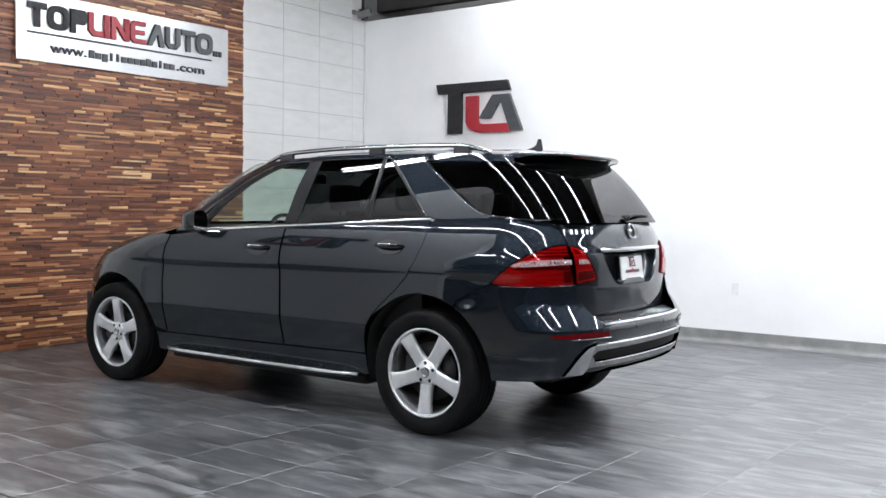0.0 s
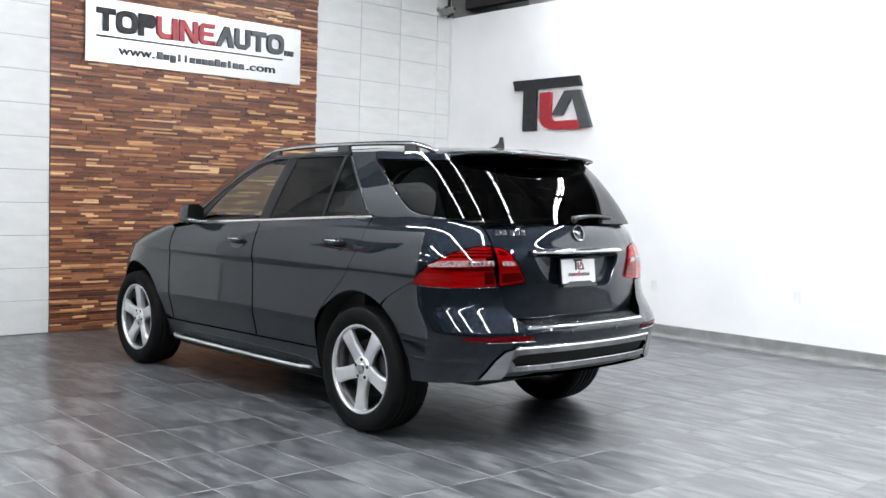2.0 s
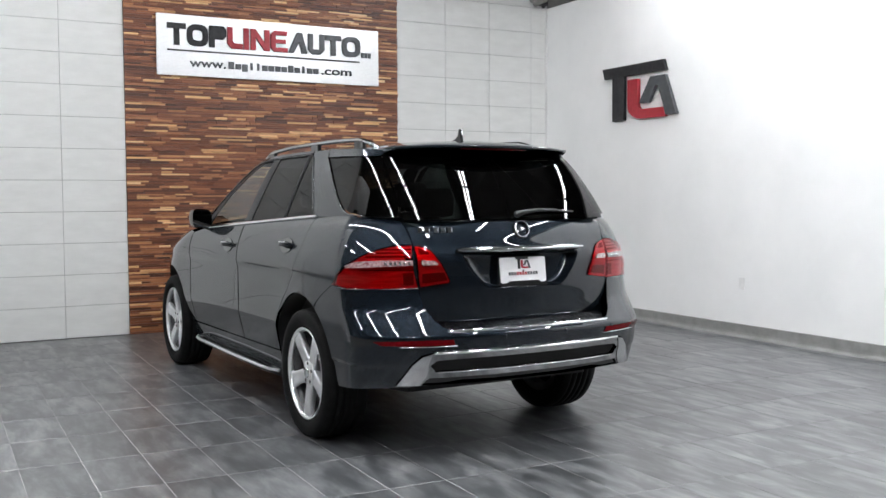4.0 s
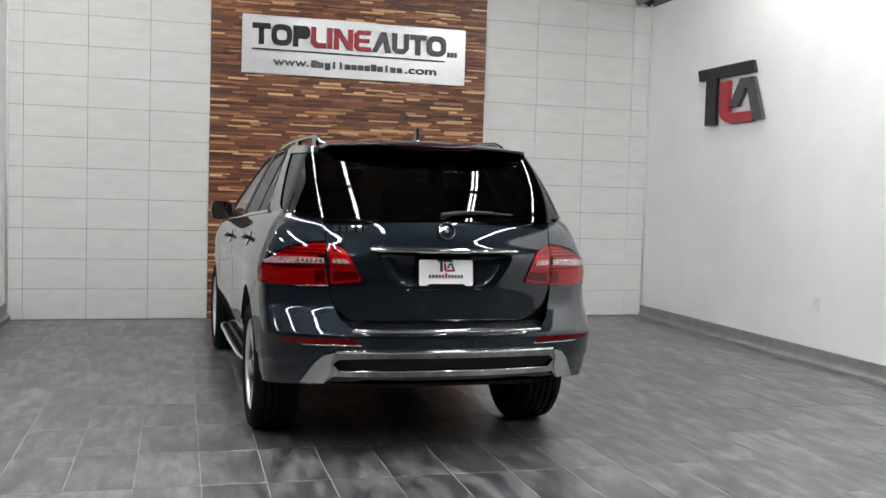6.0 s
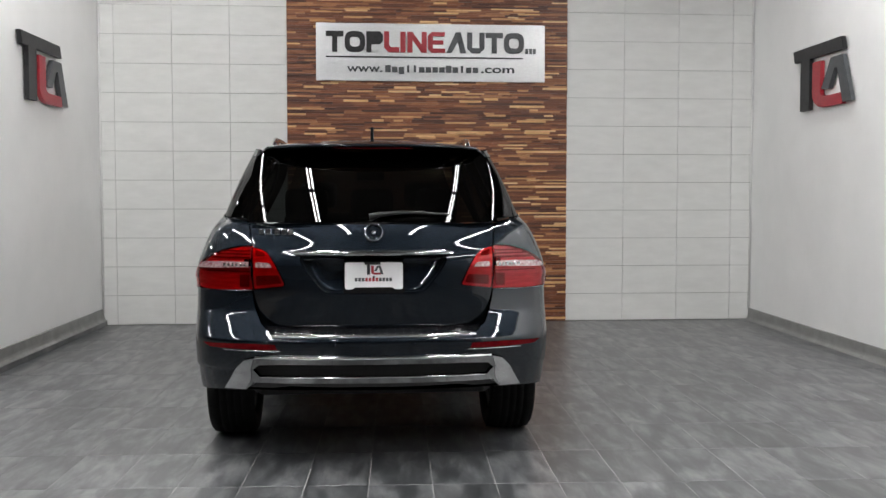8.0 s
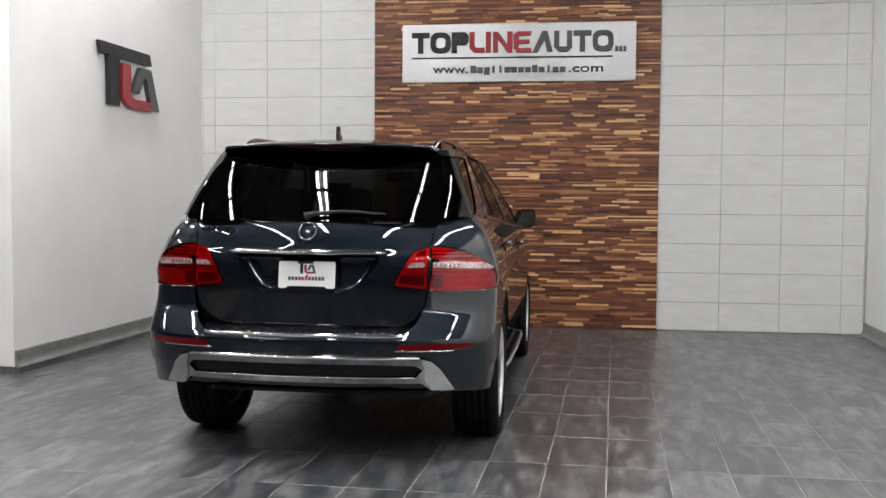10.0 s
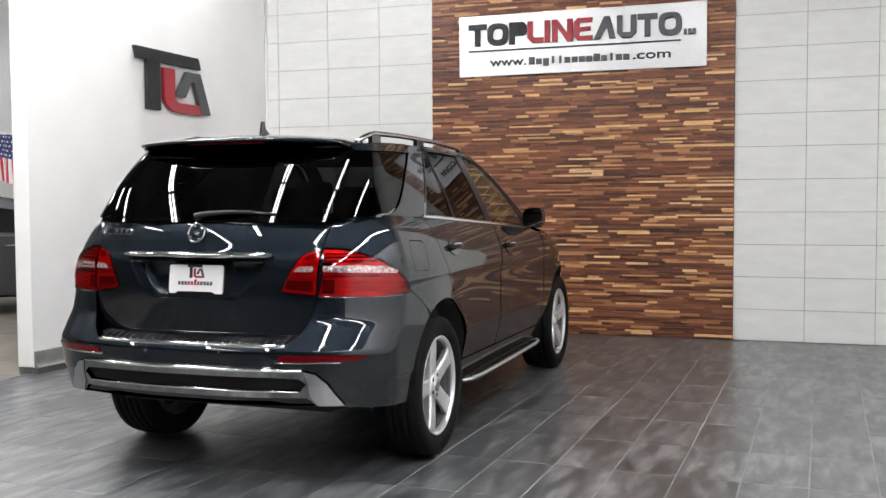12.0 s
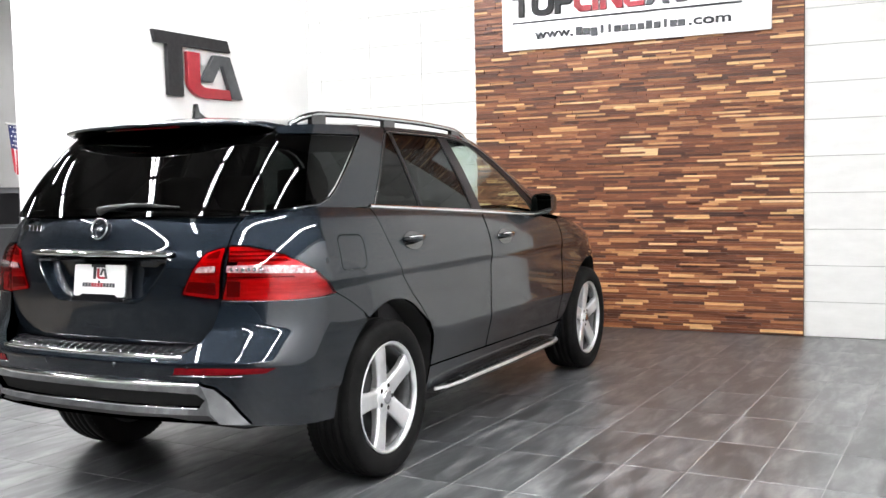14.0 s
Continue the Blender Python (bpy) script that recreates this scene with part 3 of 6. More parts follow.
def panel(name, outline, shape, mat, parent, holes=(), h=0.035, lift=0.0, rim=0.018, gap=0.0021, label="", sign=1):
    """A sheet of bodywork: an outline in the parameters of a surface, meshed finely, with its edges turned in."""
    loops = [fine(shrunk(outline, gap), h)] + [fine(shrunk(hole, -gap), h) for hole in holes]
    pts = np.array(loops[0])
    lo, hi = pts.min(0), pts.max(0)
    gx, gy = np.meshgrid(np.arange(lo[0], hi[0], h), np.arange(lo[1], hi[1], h * 0.87))
    gx[::2] += h / 2
    grid = np.stack([gx.ravel(), gy.ravel()], 1)
    keep = inside(loops[0], grid)
    edge = np.concatenate([np.array(l) for l in loops])
    for l in loops[1:]:
        keep &= ~inside(l, grid)
    grid = grid[keep]
    if len(grid):
        near = np.sqrt(((grid[:, None] - edge[None]) ** 2).sum(-1)).min(1)
        grid = grid[near > h * 0.55]
    flat = [Vector(p) for p in edge] + [Vector(p) for p in grid]
    edges, base = [], 0
    for l in loops:
        edges += [(base + i, base + (i + 1) % len(l)) for i in range(len(l))]
        base += len(l)
    v2, _, tris, *_ = delaunay_2d_cdt(flat, edges, [], 0, 1e-6)
    v2 = [(v.x, v.y) for v in v2]
    mid = np.array([[sum(v2[i][k] for i in t) / 3 for k in (0, 1)] for t in tris])
    good = inside(loops[0], mid)
    for l in loops[1:]:
        good &= ~inside(l, mid)

    def place(u, v):
        p = shape(u, v)
        d = 2e-4
        n = (shape(u + d, v) - shape(u - d, v)).cross(shape(u, v + d) - shape(u, v - d))
        n = n.normalized() if n.length > 1e-12 else (p - CORE).normalized()
        if n.dot(p - CORE) < 0:
            n = -n
        p = p + n * lift
        return Vector((p.x * sign, p.y, p.z)), Vector((n.x * sign, n.y, n.z))

    where = [place(*p) for p in v2]
    vs, ns = [w[0] for w in where], [w[1] for w in where]
    fs = []
    for t, g in zip(tris, good):
        if g:
            a, b, c = (vs[i] for i in t)
            fs.append(tuple(t) if (b - a).cross(c - a).dot(ns[t[0]]) > 0 else tuple(t[::-1]))
    for l in loops if rim else ():
        at = [place(*p) for p in l]
        m, n0 = len(at), len(vs)
        for i, (p, n) in enumerate(at):
            side = (at[(i + 1) % m][0] - at[i - 1][0]).cross(n).normalized()
            vs += [p, p - n * rim]
            ns += [side, side]
        for i in range(m):
            j = (i + 1) % m
            fs.append((n0 + 2 * i, n0 + 2 * j, n0 + 2 * j + 1, n0 + 2 * i + 1))
    me = bpy.data.meshes.new(name)
    me.from_pydata(vs, [], fs)
    me.polygons.foreach_set("use_smooth", [True] * len(fs))
    me.normals_split_custom_set_from_vertices(ns)
    me.materials.append(mat)
    ob = new(name, me)
    ob.parent = parent
    if label:
        tagged(ob, label)
    return ob


def bodyline(*pts):
    """Outline on the body from ('y', y, z) or ('x', x, z) points."""
    out = []
    for i, (k, a, z) in enumerate(pts):
        out.append((sy(a, z) if k == "y" else sx(a, z), z))
        if i + 1 < len(pts) and pts[i + 1][0] == k:
            b, w = pts[i + 1][1:]
            n = int(math.hypot(b - a, w - z) / 0.04)
            for j in range(1, n + 1):
                u, v = a + (b - a) * j / (n + 1), z + (w - z) * j / (n + 1)
                out.append((sy(u, v) if k == "y" else sx(u, v), v))
    return out


def bodyloop(*pts):
    """A closed outline on the body."""
    return bodyline(*pts, pts[0])[:-1]


def cabinline(*pts):
    out = []
    for (y, z), (b, w) in zip(pts, pts[1:] + pts[:1]):
        n = max(1, int(math.hypot(b - y, w - z) / 0.04))
        out += [(cy(y + (b - y) * j / n, z + (w - z) * j / n), z + (w - z) * j / n) for j in range(n)]
    return out


def arch(cy0, r, a0, a1, steps=18):
    """Points of a wheel arch, from angle a0 to a1 in degrees (0 is ahead, 90 up)."""
    return [(cy0 + r * math.cos(radians(a0 + (a1 - a0) * k / steps)), WHEEL_Z + r * math.sin(radians(a0 + (a1 - a0) * k / steps))) for k in range(steps + 1)]


def window_top(y):
    return roof_edge(y) - 0.022


CAR_WIDE = 0.974
car = thing("car", pose(-0.551, -4.885, 0) @ Matrix.Diagonal((CAR_WIDE, 1, 1, 1)), "dark blue-grey SUV with tinted windows parked on the tiles", "car")

DOOR_REAR = [(0.012, 1.20), (0.02, 1.12), (0.05, 1.03), (0.11, 0.93), (0.20, 0.84), (0.30, 0.76), (0.385, 0.68), (0.435, 0.60), (0.455, 0.52), (0.462, 0.44)]
FIN_FRONT = [(0.05, 1.27), (0.15, 1.37), (0.265, 1.48), (0.375, 1.585), (0.418, 1.622)]
QUARTER_GLASS = [(0.165, 1.602), (0.04, 1.52), (-0.085, 1.435), (-0.20, 1.36), (-0.29, 1.312), (-0.38, 1.288), (-0.47, 1.282)]

LAMP_TOP = [("y", -0.47, 0.917), ("y", -0.51, 0.955), ("y", -0.55, 0.99), ("y", -0.60, 1.035), ("y", -0.645, 1.072), ("y", -0.69, 1.103), ("x", 0.765, 1.118), ("x", 0.73, 1.127), ("x", 0.69, 1.132), ("x", 0.637, 1.133)]
LAMP_LOW = [("x", 0.628, 0.912), ("x", 0.70, 0.910), ("x", 0.75, 0.908), ("y", -0.66, 0.907), ("y", -0.58, 0.908), ("y", -0.52, 0.911)]
SEAM = [("y", -0.42, 0.895), ("y", -0.34, 0.855), ("y", -0.27, 0.812)]

for side in (-1, 1):
    # lower body, from the tail forwards
    y_lamp = -0.47
    quarter = bodyline(*[("y", y, z) for y, z in DOOR_REAR[::-1][3:]], ("y", 0.005, 1.262), ("y", -0.30, 1.278), ("x", 0.76, 1.272), ("x", 0.660, 1.253), ("x", 0.643, 1.19), *LAMP_TOP[::-1], *SEAM)
    quarter += [(sy(y, z), z) for y, z in arch(0.0, R_ARCH, 119, 62, 10)]
    flap = bodyloop(*[("y", y, z) for y, z in rounded([(-0.42, 1.005), (-0.22, 1.000), (-0.185, 1.145), (-0.385, 1.155)], 0.035)])
    panel("rear_wing", quarter, body_at, M_PAINT, car, h=0.02, holes=[flap] if side > 0 else (), sign=side)
    if side > 0:
        panel("fuel_flap", flap, body_at, M_PAINT, car, gap=0.002, sign=side, label="rounded fuel filler flap")
    rear_door = bodyloop(*[("y", y, z) for y, z in DOOR_REAR], ("y", 1.155, 0.43), ("y", 1.155, 0.8), ("y", 1.15, belt(1.15) - 0.004), ("y", 0.6, belt(0.6) - 0.004), ("y", 0.012, belt(0) - 0.004))
    d_rear = panel("rear_door", rear_door, body_at, M_PAINT, car, h=0.025, sign=side)
    front_door = bodyloop(("y", 1.165, 0.43), ("y", 2.335, 0.415), ("y", 2.335, 0.8), ("y", 2.30, 1.02), ("y", 2.26, 1.115), ("y", 2.02, belt(2.02) - 0.004), ("y", 1.6, belt(1.6) - 0.004), ("y", 1.16, belt(1.16) - 0.004), ("y", 1.165, 0.8))
    d_front = panel("front_door", front_door, body_at, M_PAINT, car, h=0.025, sign=side)
    wing = bodyloop(("y", 2.345, 0.415), *[("y", y, z) for y, z in arch(BASE_Y, F_ARCH, 170, 20, 22)], ("y", 3.42, 0.60), ("y", 3.36, 0.78), ("y", 3.18, 0.90), ("y", 3.10, 0.965), *[("y", y, wing_top(y)) for y in (3.05, 2.9, 2.75, 2.6, 2.45, 2.35)], ("y", 2.27, 1.118), ("y", 2.31, 1.02), ("y", 2.345, 0.8))
    panel("front_wing", wing, body_at, M_PAINT, car, sign=side)
    lamp = bodyloop(("y", 3.37, 0.78), ("y", 3.42, 0.64), ("y", 3.50, 0.64), ("y", 3.47, 0.80), ("y", 3.38, 0.90), ("y", 3.20, 0.945), ("y", 3.10, 0.965), ("y", 3.19, 0.905))
    panel("headlight", lamp, body_at, M_CLEARLENS, car, sign=side, label="clear headlight")
    sill = bodyloop(*[("y", y, z) for y, z in arch(0.0, R_ARCH, -8, 8, 4)], ("y", 1.16, 0.425), ("y", 2.335, 0.41), *[("y", y, z) for y, z in arch(BASE_Y, F_ARCH, 175, 192, 4)], ("y", 1.5, 0.245))
    panel("sill", sill, body_at, M_PAINT, car, sign=side)
    # arch liners and the edges of the arches
    for c, r, span in ((0.0, R_ARCH, (-12, 180)), (BASE_Y, F_ARCH, (-12, 192))):
        bm = bmesh.new()
        pts = arch(c, r - 0.004, *span, 28)
        rows = []
        for y, z in pts:
            xo = body_at(sy(y, z), z).x - 0.004
            rows.append([bm.verts.new((side * x, y, z)) for x in (xo, xo - 0.03, 0.45)])
        rows2 = []
        for a, b in zip(rows, rows[1:]):
            for k in range(2):
                bm.faces.new((a[k], b[k], b[k + 1], a[k + 1]))
        bm.faces.new([r_[2] for r_ in rows])
        part("wheel_arch_liner", bm, M_UNDER, car, "matt black wheel arch", True)

    # chrome strip along the belt line
    bm = bmesh.new()
    rings = []
    for k in range(25):
        y = 0.015 + (2.0 - 0.015) * k / 24
        z = belt(y)
        p = body_at(sy(y, z), z)
        rings.append([bm.verts.new((side * (p.x + dx), y, z + dz)) for dx, dz in ((-0.01, -0.004), (0.006, -0.003), (0.008, 0.006), (0.003, 0.016), (-0.012, 0.02))])
    for a, b in zip(rings, rings[1:]):
        for k in range(4):
            bm.faces.new((a[k], b[k], b[k + 1], a[k + 1]))
    part("belt_trim", bm, M_CHROME, car, "bright chrome strip under the windows", True)

    # glasshouse: panes behind black frames
    def top_run(a, b, steps=8):
        return [(a + (b - a) * k / steps, window_top(a + (b - a) * k / steps)) for k in range(steps + 1)]

    a_line = [(1.95, belt(1.95) + 0.018), (1.89, 1.255), (1.77, 1.385), (1.62, 1.493), (1.49, 1.563), (1.40, 1.597)]
    fr = cabinline((1.185, belt(1.185) + 0.018), *a_line, *top_run(1.32, 1.135, 4), (1.17, 1.45))
    panel("front_side_window", fr, cabin_at, M_GLASS, d_front, lift=-0.006, rim=0.004, sign=side, label="lightly tinted door glass")
    rd = cabinline((0.512, belt(0.512) + 0.018), (1.075, belt(1.075) + 0.018), (1.06, 1.42), (1.04, window_top(1.04)), *top_run(0.98, 0.518, 5))
    panel("rear_side_window", rd, cabin_at, M_PRIVACY, d_rear, lift=-0.006, rim=0.004, sign=side, label="dark privacy glass")
    tri = cabinline((0.08, belt(0.08) + 0.018), (0.488, belt(0.488) + 0.018), *top_run(0.494, 0.462, 3), (0.40, 1.580), (0.292, 1.48), (0.178, 1.37))
    panel("rear_side_window", tri, cabin_at, M_PRIVACY, d_rear, lift=-0.006, rim=0.004, sign=side, label="small fixed privacy glass")
    frame_out = cabinline((0.02, belt(0.02) + 0.004), (2.08, belt(2.08) + 0.004), (1.965, 1.27), (1.83, 1.395), (1.67, 1.508), (1.53, 1.578), (1.42, 1.610), *top_run(1.36, 0.46, 12), *FIN_FRONT[::-1][1:])
    panel("window_frame", frame_out, cabin_at, M_FRAME, car, holes=[shrunk(fr, 0.004), shrunk(rd, 0.004), shrunk(tri, 0.004)], lift=-0.002, rim=0.01, sign=side, label="satin black window surround")
    # body-coloured roof pillar leaning forwards, and the roof side above the windows
    fin = cabinline(*FIN_FRONT, (0.44, 1.638), (0.455, roof_edge(0.455)), (0.20, roof_edge(0.20)), (0.182, 1.612), *QUARTER_GLASS, (-0.45, 1.266), (0.0, belt(0) + 0.002))
    panel("roof_pillar", fin, cabin_at, M_PAINT, car, lift=0.002, sign=side)
    rail_in = cabinline(*[(y, roof_edge(y) + 0.004) for y in (0.46, 0.7, 0.9, 1.1, 1.3, 1.5)], (1.66, 1.603), (1.80, 1.537), (1.96, 1.427), (2.10, 1.30), (2.20, 1.20), (2.24, belt(2.24) + 0.01), (2.10, belt(2.10) + 0.01), (1.975, 1.278), (1.838, 1.403), (1.677, 1.516), (1.535, 1.586), (1.42, 1.618), *[(y, z + 0.006) for y, z in top_run(1.36, 0.46, 12)])
    panel("roof_side", rail_in, cabin_at, M_PAINT, car, lift=0.001, rim=0.012, gap=0.001, sign=side)
    rail_back = cabinline((0.20, roof_edge(0.20) + 0.003), (-0.2, roof_edge(-0.2) + 0.002), (-0.40, roof_edge(-0.40)), (-0.415, 1.60), (-0.3, 1.602), (-0.1, 1.608), (0.18, 1.612))
    panel("roof_side", rail_back, cabin_at, M_PAINT, car, lift=0.001, rim=0.012, gap=0.001, sign=side)
    quarter_glass = cabinline(*[(y - 0.008, z + 0.004) for y, z in QUARTER_GLASS], (-0.55, 1.278), (-0.725, 1.272), (-0.63, 1.40), (-0.505, 1.53), (-0.42, 1.60), (-0.2, 1.602), (0.150, 1.607))
    panel("quarter_window", quarter_glass, cabin_at, M_PRIVACY, car, h=0.02, lift=-0.002, rim=0.006, sign=side, label="dark wrap-round quarter glass")
    # bright thin edges of the panes
    edge = [cabin_at(cy(y, z), z) + Vector((0.004, 0, 0)) for y, z in [(0.19, 1.611)] + QUARTER_GLASS + [(-0.55, 1.276)]]
    part("window_trim", tube([(side * p.x, p.y, p.z) for p in edge], 0.003, 6), M_TRIM, car, "thin bright window edging", True)
    edge = [cabin_at(cy(y, z), z) + Vector((0.005, 0, 0)) for y, z in FIN_FRONT + top_run(0.46, 1.36, 6) + [(1.42, 1.612), (1.53, 1.580), (1.67, 1.510), (1.83, 1.397), (1.965, 1.272)]]
    part("window_trim", tube([(side * p.x, p.y, p.z) for p in edge], 0.003, 6), M_TRIM, car, "thin bright window edging", True)

    # tail lamps: outer lens on the wing, inner lens on the tailgate
    outer = bodyline(*LAMP_LOW, *LAMP_TOP)
    red = panel("tail_light", outer, body_at, M_REDGLASS, car, lift=0.006, sign=side, label="red wrap-round tail light")
    panel("lamp_bowl", outer, body_at, M_LAMPBOWL, red, lift=-0.012, rim=0.0, sign=side, label="ribbed bowl behind the red lens")
    inner = [(0.452, 0.932), (0.622, 0.912), (0.632, 1.130), (0.57, 1.112), (0.545, 1.098), (0.50, 1.03)]
    red2 = panel("tail_light", rounded(inner, 0.02), gate_at, M_REDGLASS, car, lift=0.013, sign=side, label="red inner tail light on the tailgate")
    panel("lamp_bowl", rounded(inner, 0.02), gate_at, M_LAMPBOWL, red2, lift=0.003, rim=0.0, gap=0.004, sign=side, label="ribbed bowl behind the red lens")
    rim_line = [body_at(sx(a, z) if k == "x" else sy(a, z), z - 0.002) for k, a, z in LAMP_LOW]
    part("lamp_edge", tube([(side * p.x * 1.003, p.y - 0.004, p.z) for p in rim_line], 0.003, 6), M_TRIM, red, "thin bright lower edge", True)
    band = bodyloop(("x", 0.645, 1.022), ("x", 0.75, 1.018), ("y", -0.60, 1.008), ("y", -0.585, 1.022), ("y", -0.64, 1.046), ("x", 0.76, 1.054), ("x", 0.645, 1.052))
    panel("light_band", band, body_at, M_CLEARLENS, red, lift=0.008, rim=0.006, sign=side, label="clear reversing light band")
    panel("light_band", rounded([(0.515, 1.022), (0.61, 1.022), (0.61, 1.052), (0.535, 1.049)], 0.012), gate_at, M_CLEARLENS, red2, lift=0.015, rim=0.006, sign=side, label="clear light band")
    low = bodyloop(("x", 0.645, 0.925), ("x", 0.70, 0.923), ("x", 0.70, 0.99), ("x", 0.645, 0.992))
    panel("lens_segment", low, body_at, M_LAMPDARK, red, lift=-0.006, rim=0.004, sign=side, label="deep red lens segment")
    for za, zb in ((1.066, 1.080), (1.086, 1.097), (1.103, 1.114), (0.999, 1.008)):
        up = bodyloop(("x", 0.645, za), ("x", 0.755, za), ("y", -0.66, za), ("y", -0.67, zb), ("x", 0.75, zb), ("x", 0.645, zb))
        panel("lens_line", up, body_at, M_LAMPDARK, red, lift=-0.006, rim=0.004, sign=side, label="deep red lens line")
    for k in range(6):
        q = body_at(sx(0.665 + 0.022 * k, 1.036), 1.036)
        n_ = (body_at(sx(0.665 + 0.022 * k, 1.036) + 0.01, 1.036) - q).cross(Vector((0, 0, 1))).normalized()
        bm = lathe([(-0.0005, 0.0), (0.0, 0.004), (0.001, 0.0075), (-0.006, 0.008)], 10, "x")
        bm.transform(Matrix.Translation(q + n_ * 0.009) @ n_.to_track_quat("X", "Z").to_matrix().to_4x4())
        if side < 0:
            bmesh.ops.scale(bm, vec=(-1, 1, 1), verts=bm.verts)
        part("light_cell", bm, M_SATIN, red, "small bright lamp cell", True)
    panel("lens_segment", rounded([(0.47, 0.945), (0.608, 0.93), (0.608, 0.985), (0.49, 0.99)], 0.01), gate_at, M_LAMPDARK, red2, lift=0.006, rim=0.003, sign=side, label="deep red lens segment")
    panel("lens_segment", rounded([(0.555, 1.078), (0.612, 1.078), (0.615, 1.115), (0.565, 1.098)], 0.01), gate_at, M_LAMPDARK, red2, lift=0.006, rim=0.003, sign=side, label="deep red lens segment")
    # low reflector with its bright lower edge
    refl = bodyloop(("x", 0.49, 0.625), ("x", 0.66, 0.625), ("y", -0.83, 0.628), ("y", -0.80, 0.648), ("x", 0.66, 0.657), ("x", 0.50, 0.655))
    r_ob = panel("reflector", refl, body_at, M_DARKRED, car, lift=0.005, rim=0.012, sign=side, label="narrow red reflector in the bumper")
    line = [body_at(sx(x, 0.621), 0.621) for x in (0.48, 0.55, 0.62, 0.68, 0.73, 0.77)]
    part("reflector_edge", tube([(side * p.x, p.y - 0.006, p.z) for p in line], 0.003, 6), M_CHROME, r_ob, "bright reflector edge", True)

    # door handles: dark bowl, grip and bright insert
    for owner, y, z in ((d_rear, 0.262, 1.10), (d_front, 1.365, 1.058)):
        bowl = [(sy(y, z) + 0.098 * math.cos(t), z - 0.006 + 0.044 * math.sin(t)) for t in (2 * math.pi * k / 20 for k in range(20))]
        panel("handle_bowl", bowl, body_at, M_GLOSSBLACK, owner, h=0.02, lift=0.004, rim=0.006, gap=0.0, sign=side, label="dark hollow behind the door handle")
        pts = []
        for k in range(9):
            yy = y - 0.105 + 0.21 * k / 8
            p = body_at(sy(yy, z), z)
            out = 0.030 * (1 - abs(k / 4 - 1) ** 2.5) + 0.004
            pts.append((side * (p.x + out), yy, z + 0.004))
        grip = part("door_handle", tube(pts, [0.008, 0.012, 0.014, 0.015, 0.015, 0.015, 0.014, 0.012, 0.008], 8), M_PAINT, owner, "body-coloured grip handle", True)
        part("handle_trim", tube([(x + side * 0.006, yy, z_ + 0.011) for x, yy, z_ in pts[1:-1]], 0.006, 6), M_CHROME, grip, "chrome handle insert", True)

    # door mirror
    bm = bmesh.new()
    grid = []
    for i in range(9):
        t = i / 8
        row = []
        yy = 1.905 + 0.17 * t
        k = (1 - max(0.0, (t - 0.25) / 0.75) ** 2.6) ** 0.5
        for j in range(20):
            a = 2 * math.pi * j / 20
            c, s_ = math.cos(a), math.sin(a)
            ex = 0.082 * math.copysign(abs(c) ** 0.5, c) * (0.35 + 0.65 * k)
            ez = 0.071 * math.copysign(abs(s_) ** 0.55, s_) * (0.15 + 0.85 * k)
            row.append(bm.verts.new((side * (0.972 + ex), yy - 0.03 * ex / 0.08, 1.223 + ez + 0.06 * ex)))
        grid.append(row)
    for a, b in zip(grid, grid[1:]):
        for j in range(20):
            bm.faces.new((a[j], b[j], b[(j + 1) % 20], a[(j + 1) % 20]))
    bm.faces.new(grid[-1])
    bmesh.ops.recalc_face_normals(bm, faces=bm.faces)
    mirror = part("door_mirror", bm, M_PAINT, car, "body-coloured door mirror", True)
    part("mirror_foot", tube([(side * 0.83, 1.99, 1.135), (side * 0.87, 1.985, 1.15), (side * 0.91, 1.98, 1.165), (side * 0.94, 1.97, 1.175)], [0.035, 0.03, 0.026, 0.024], 8), M_PLASTIC, mirror, "black mirror foot", True)
    pane = []
    for j in range(20):
        a = 2 * math.pi * j / 20
        c, s_ = math.cos(a), math.sin(a)
        pane.append((0.972 + 0.074 * math.copysign(abs(c) ** 0.5, c), 1.223 + 0.063 * math.copysign(abs(s_) ** 0.55, s_) + 0.06 * 0.074 * c))
    part("mirror_glass", slab([(side * u, v) for u, v in pane], "y", 1.914, 1.925), material("mirror_glass", (0.85, 0.88, 0.88), 0.01, 1.0), mirror, "mirror glass facing back")

    # running board with a bright edge and rubber studs
    board = part("running_board", slab([(side * x, y) for x, y in rounded([(0.80, 0.52), (0.915, 0.56), (0.938, 0.70), (0.943, 1.45), (0.938, 2.2), (0.915, 2.33), (0.80, 2.38)], 0.05)], "z", 0.278, 0.306, 0.004), M_PLASTIC, car, "black running board")
    part("board_edge", tube([(side * x, y, 0.299) for x, y in ((0.89, 0.545), (0.922, 0.62), (0.938, 0.80), (0.945, 1.45), (0.938, 2.15), (0.922, 2.28), (0.89, 2.345))], 0.0095, 8), M_ALLOY, board, "bright aluminium edge", True)
    tread = part("board_tread", box(*sorted((side * 0.885, side * 0.926)), 0.66, 2.22, 0.306, 0.309, 0.001), M_SATIN, board, "aluminium tread plate")
    stud = lathe([(0.309, 0.0), (0.314, 0.006), (0.313, 0.009), (0.308, 0.010)], 8, "z")
    stud_me = bpy.data.meshes.new("tread_stud")
    stud.to_mesh(stud_me)
    stud.free()
    stud_me.materials.append(M_RUBBER)
    for k in range(30):
        for r in range(2):
            o = new("tread_stud", stud_me)
            o.location, o.parent = (side * (0.896 + 0.020 * r), 0.70 + k * 0.05 + 0.025 * (r % 2), 0), board

    # roof rail on three feet
    pts, rr = [], []
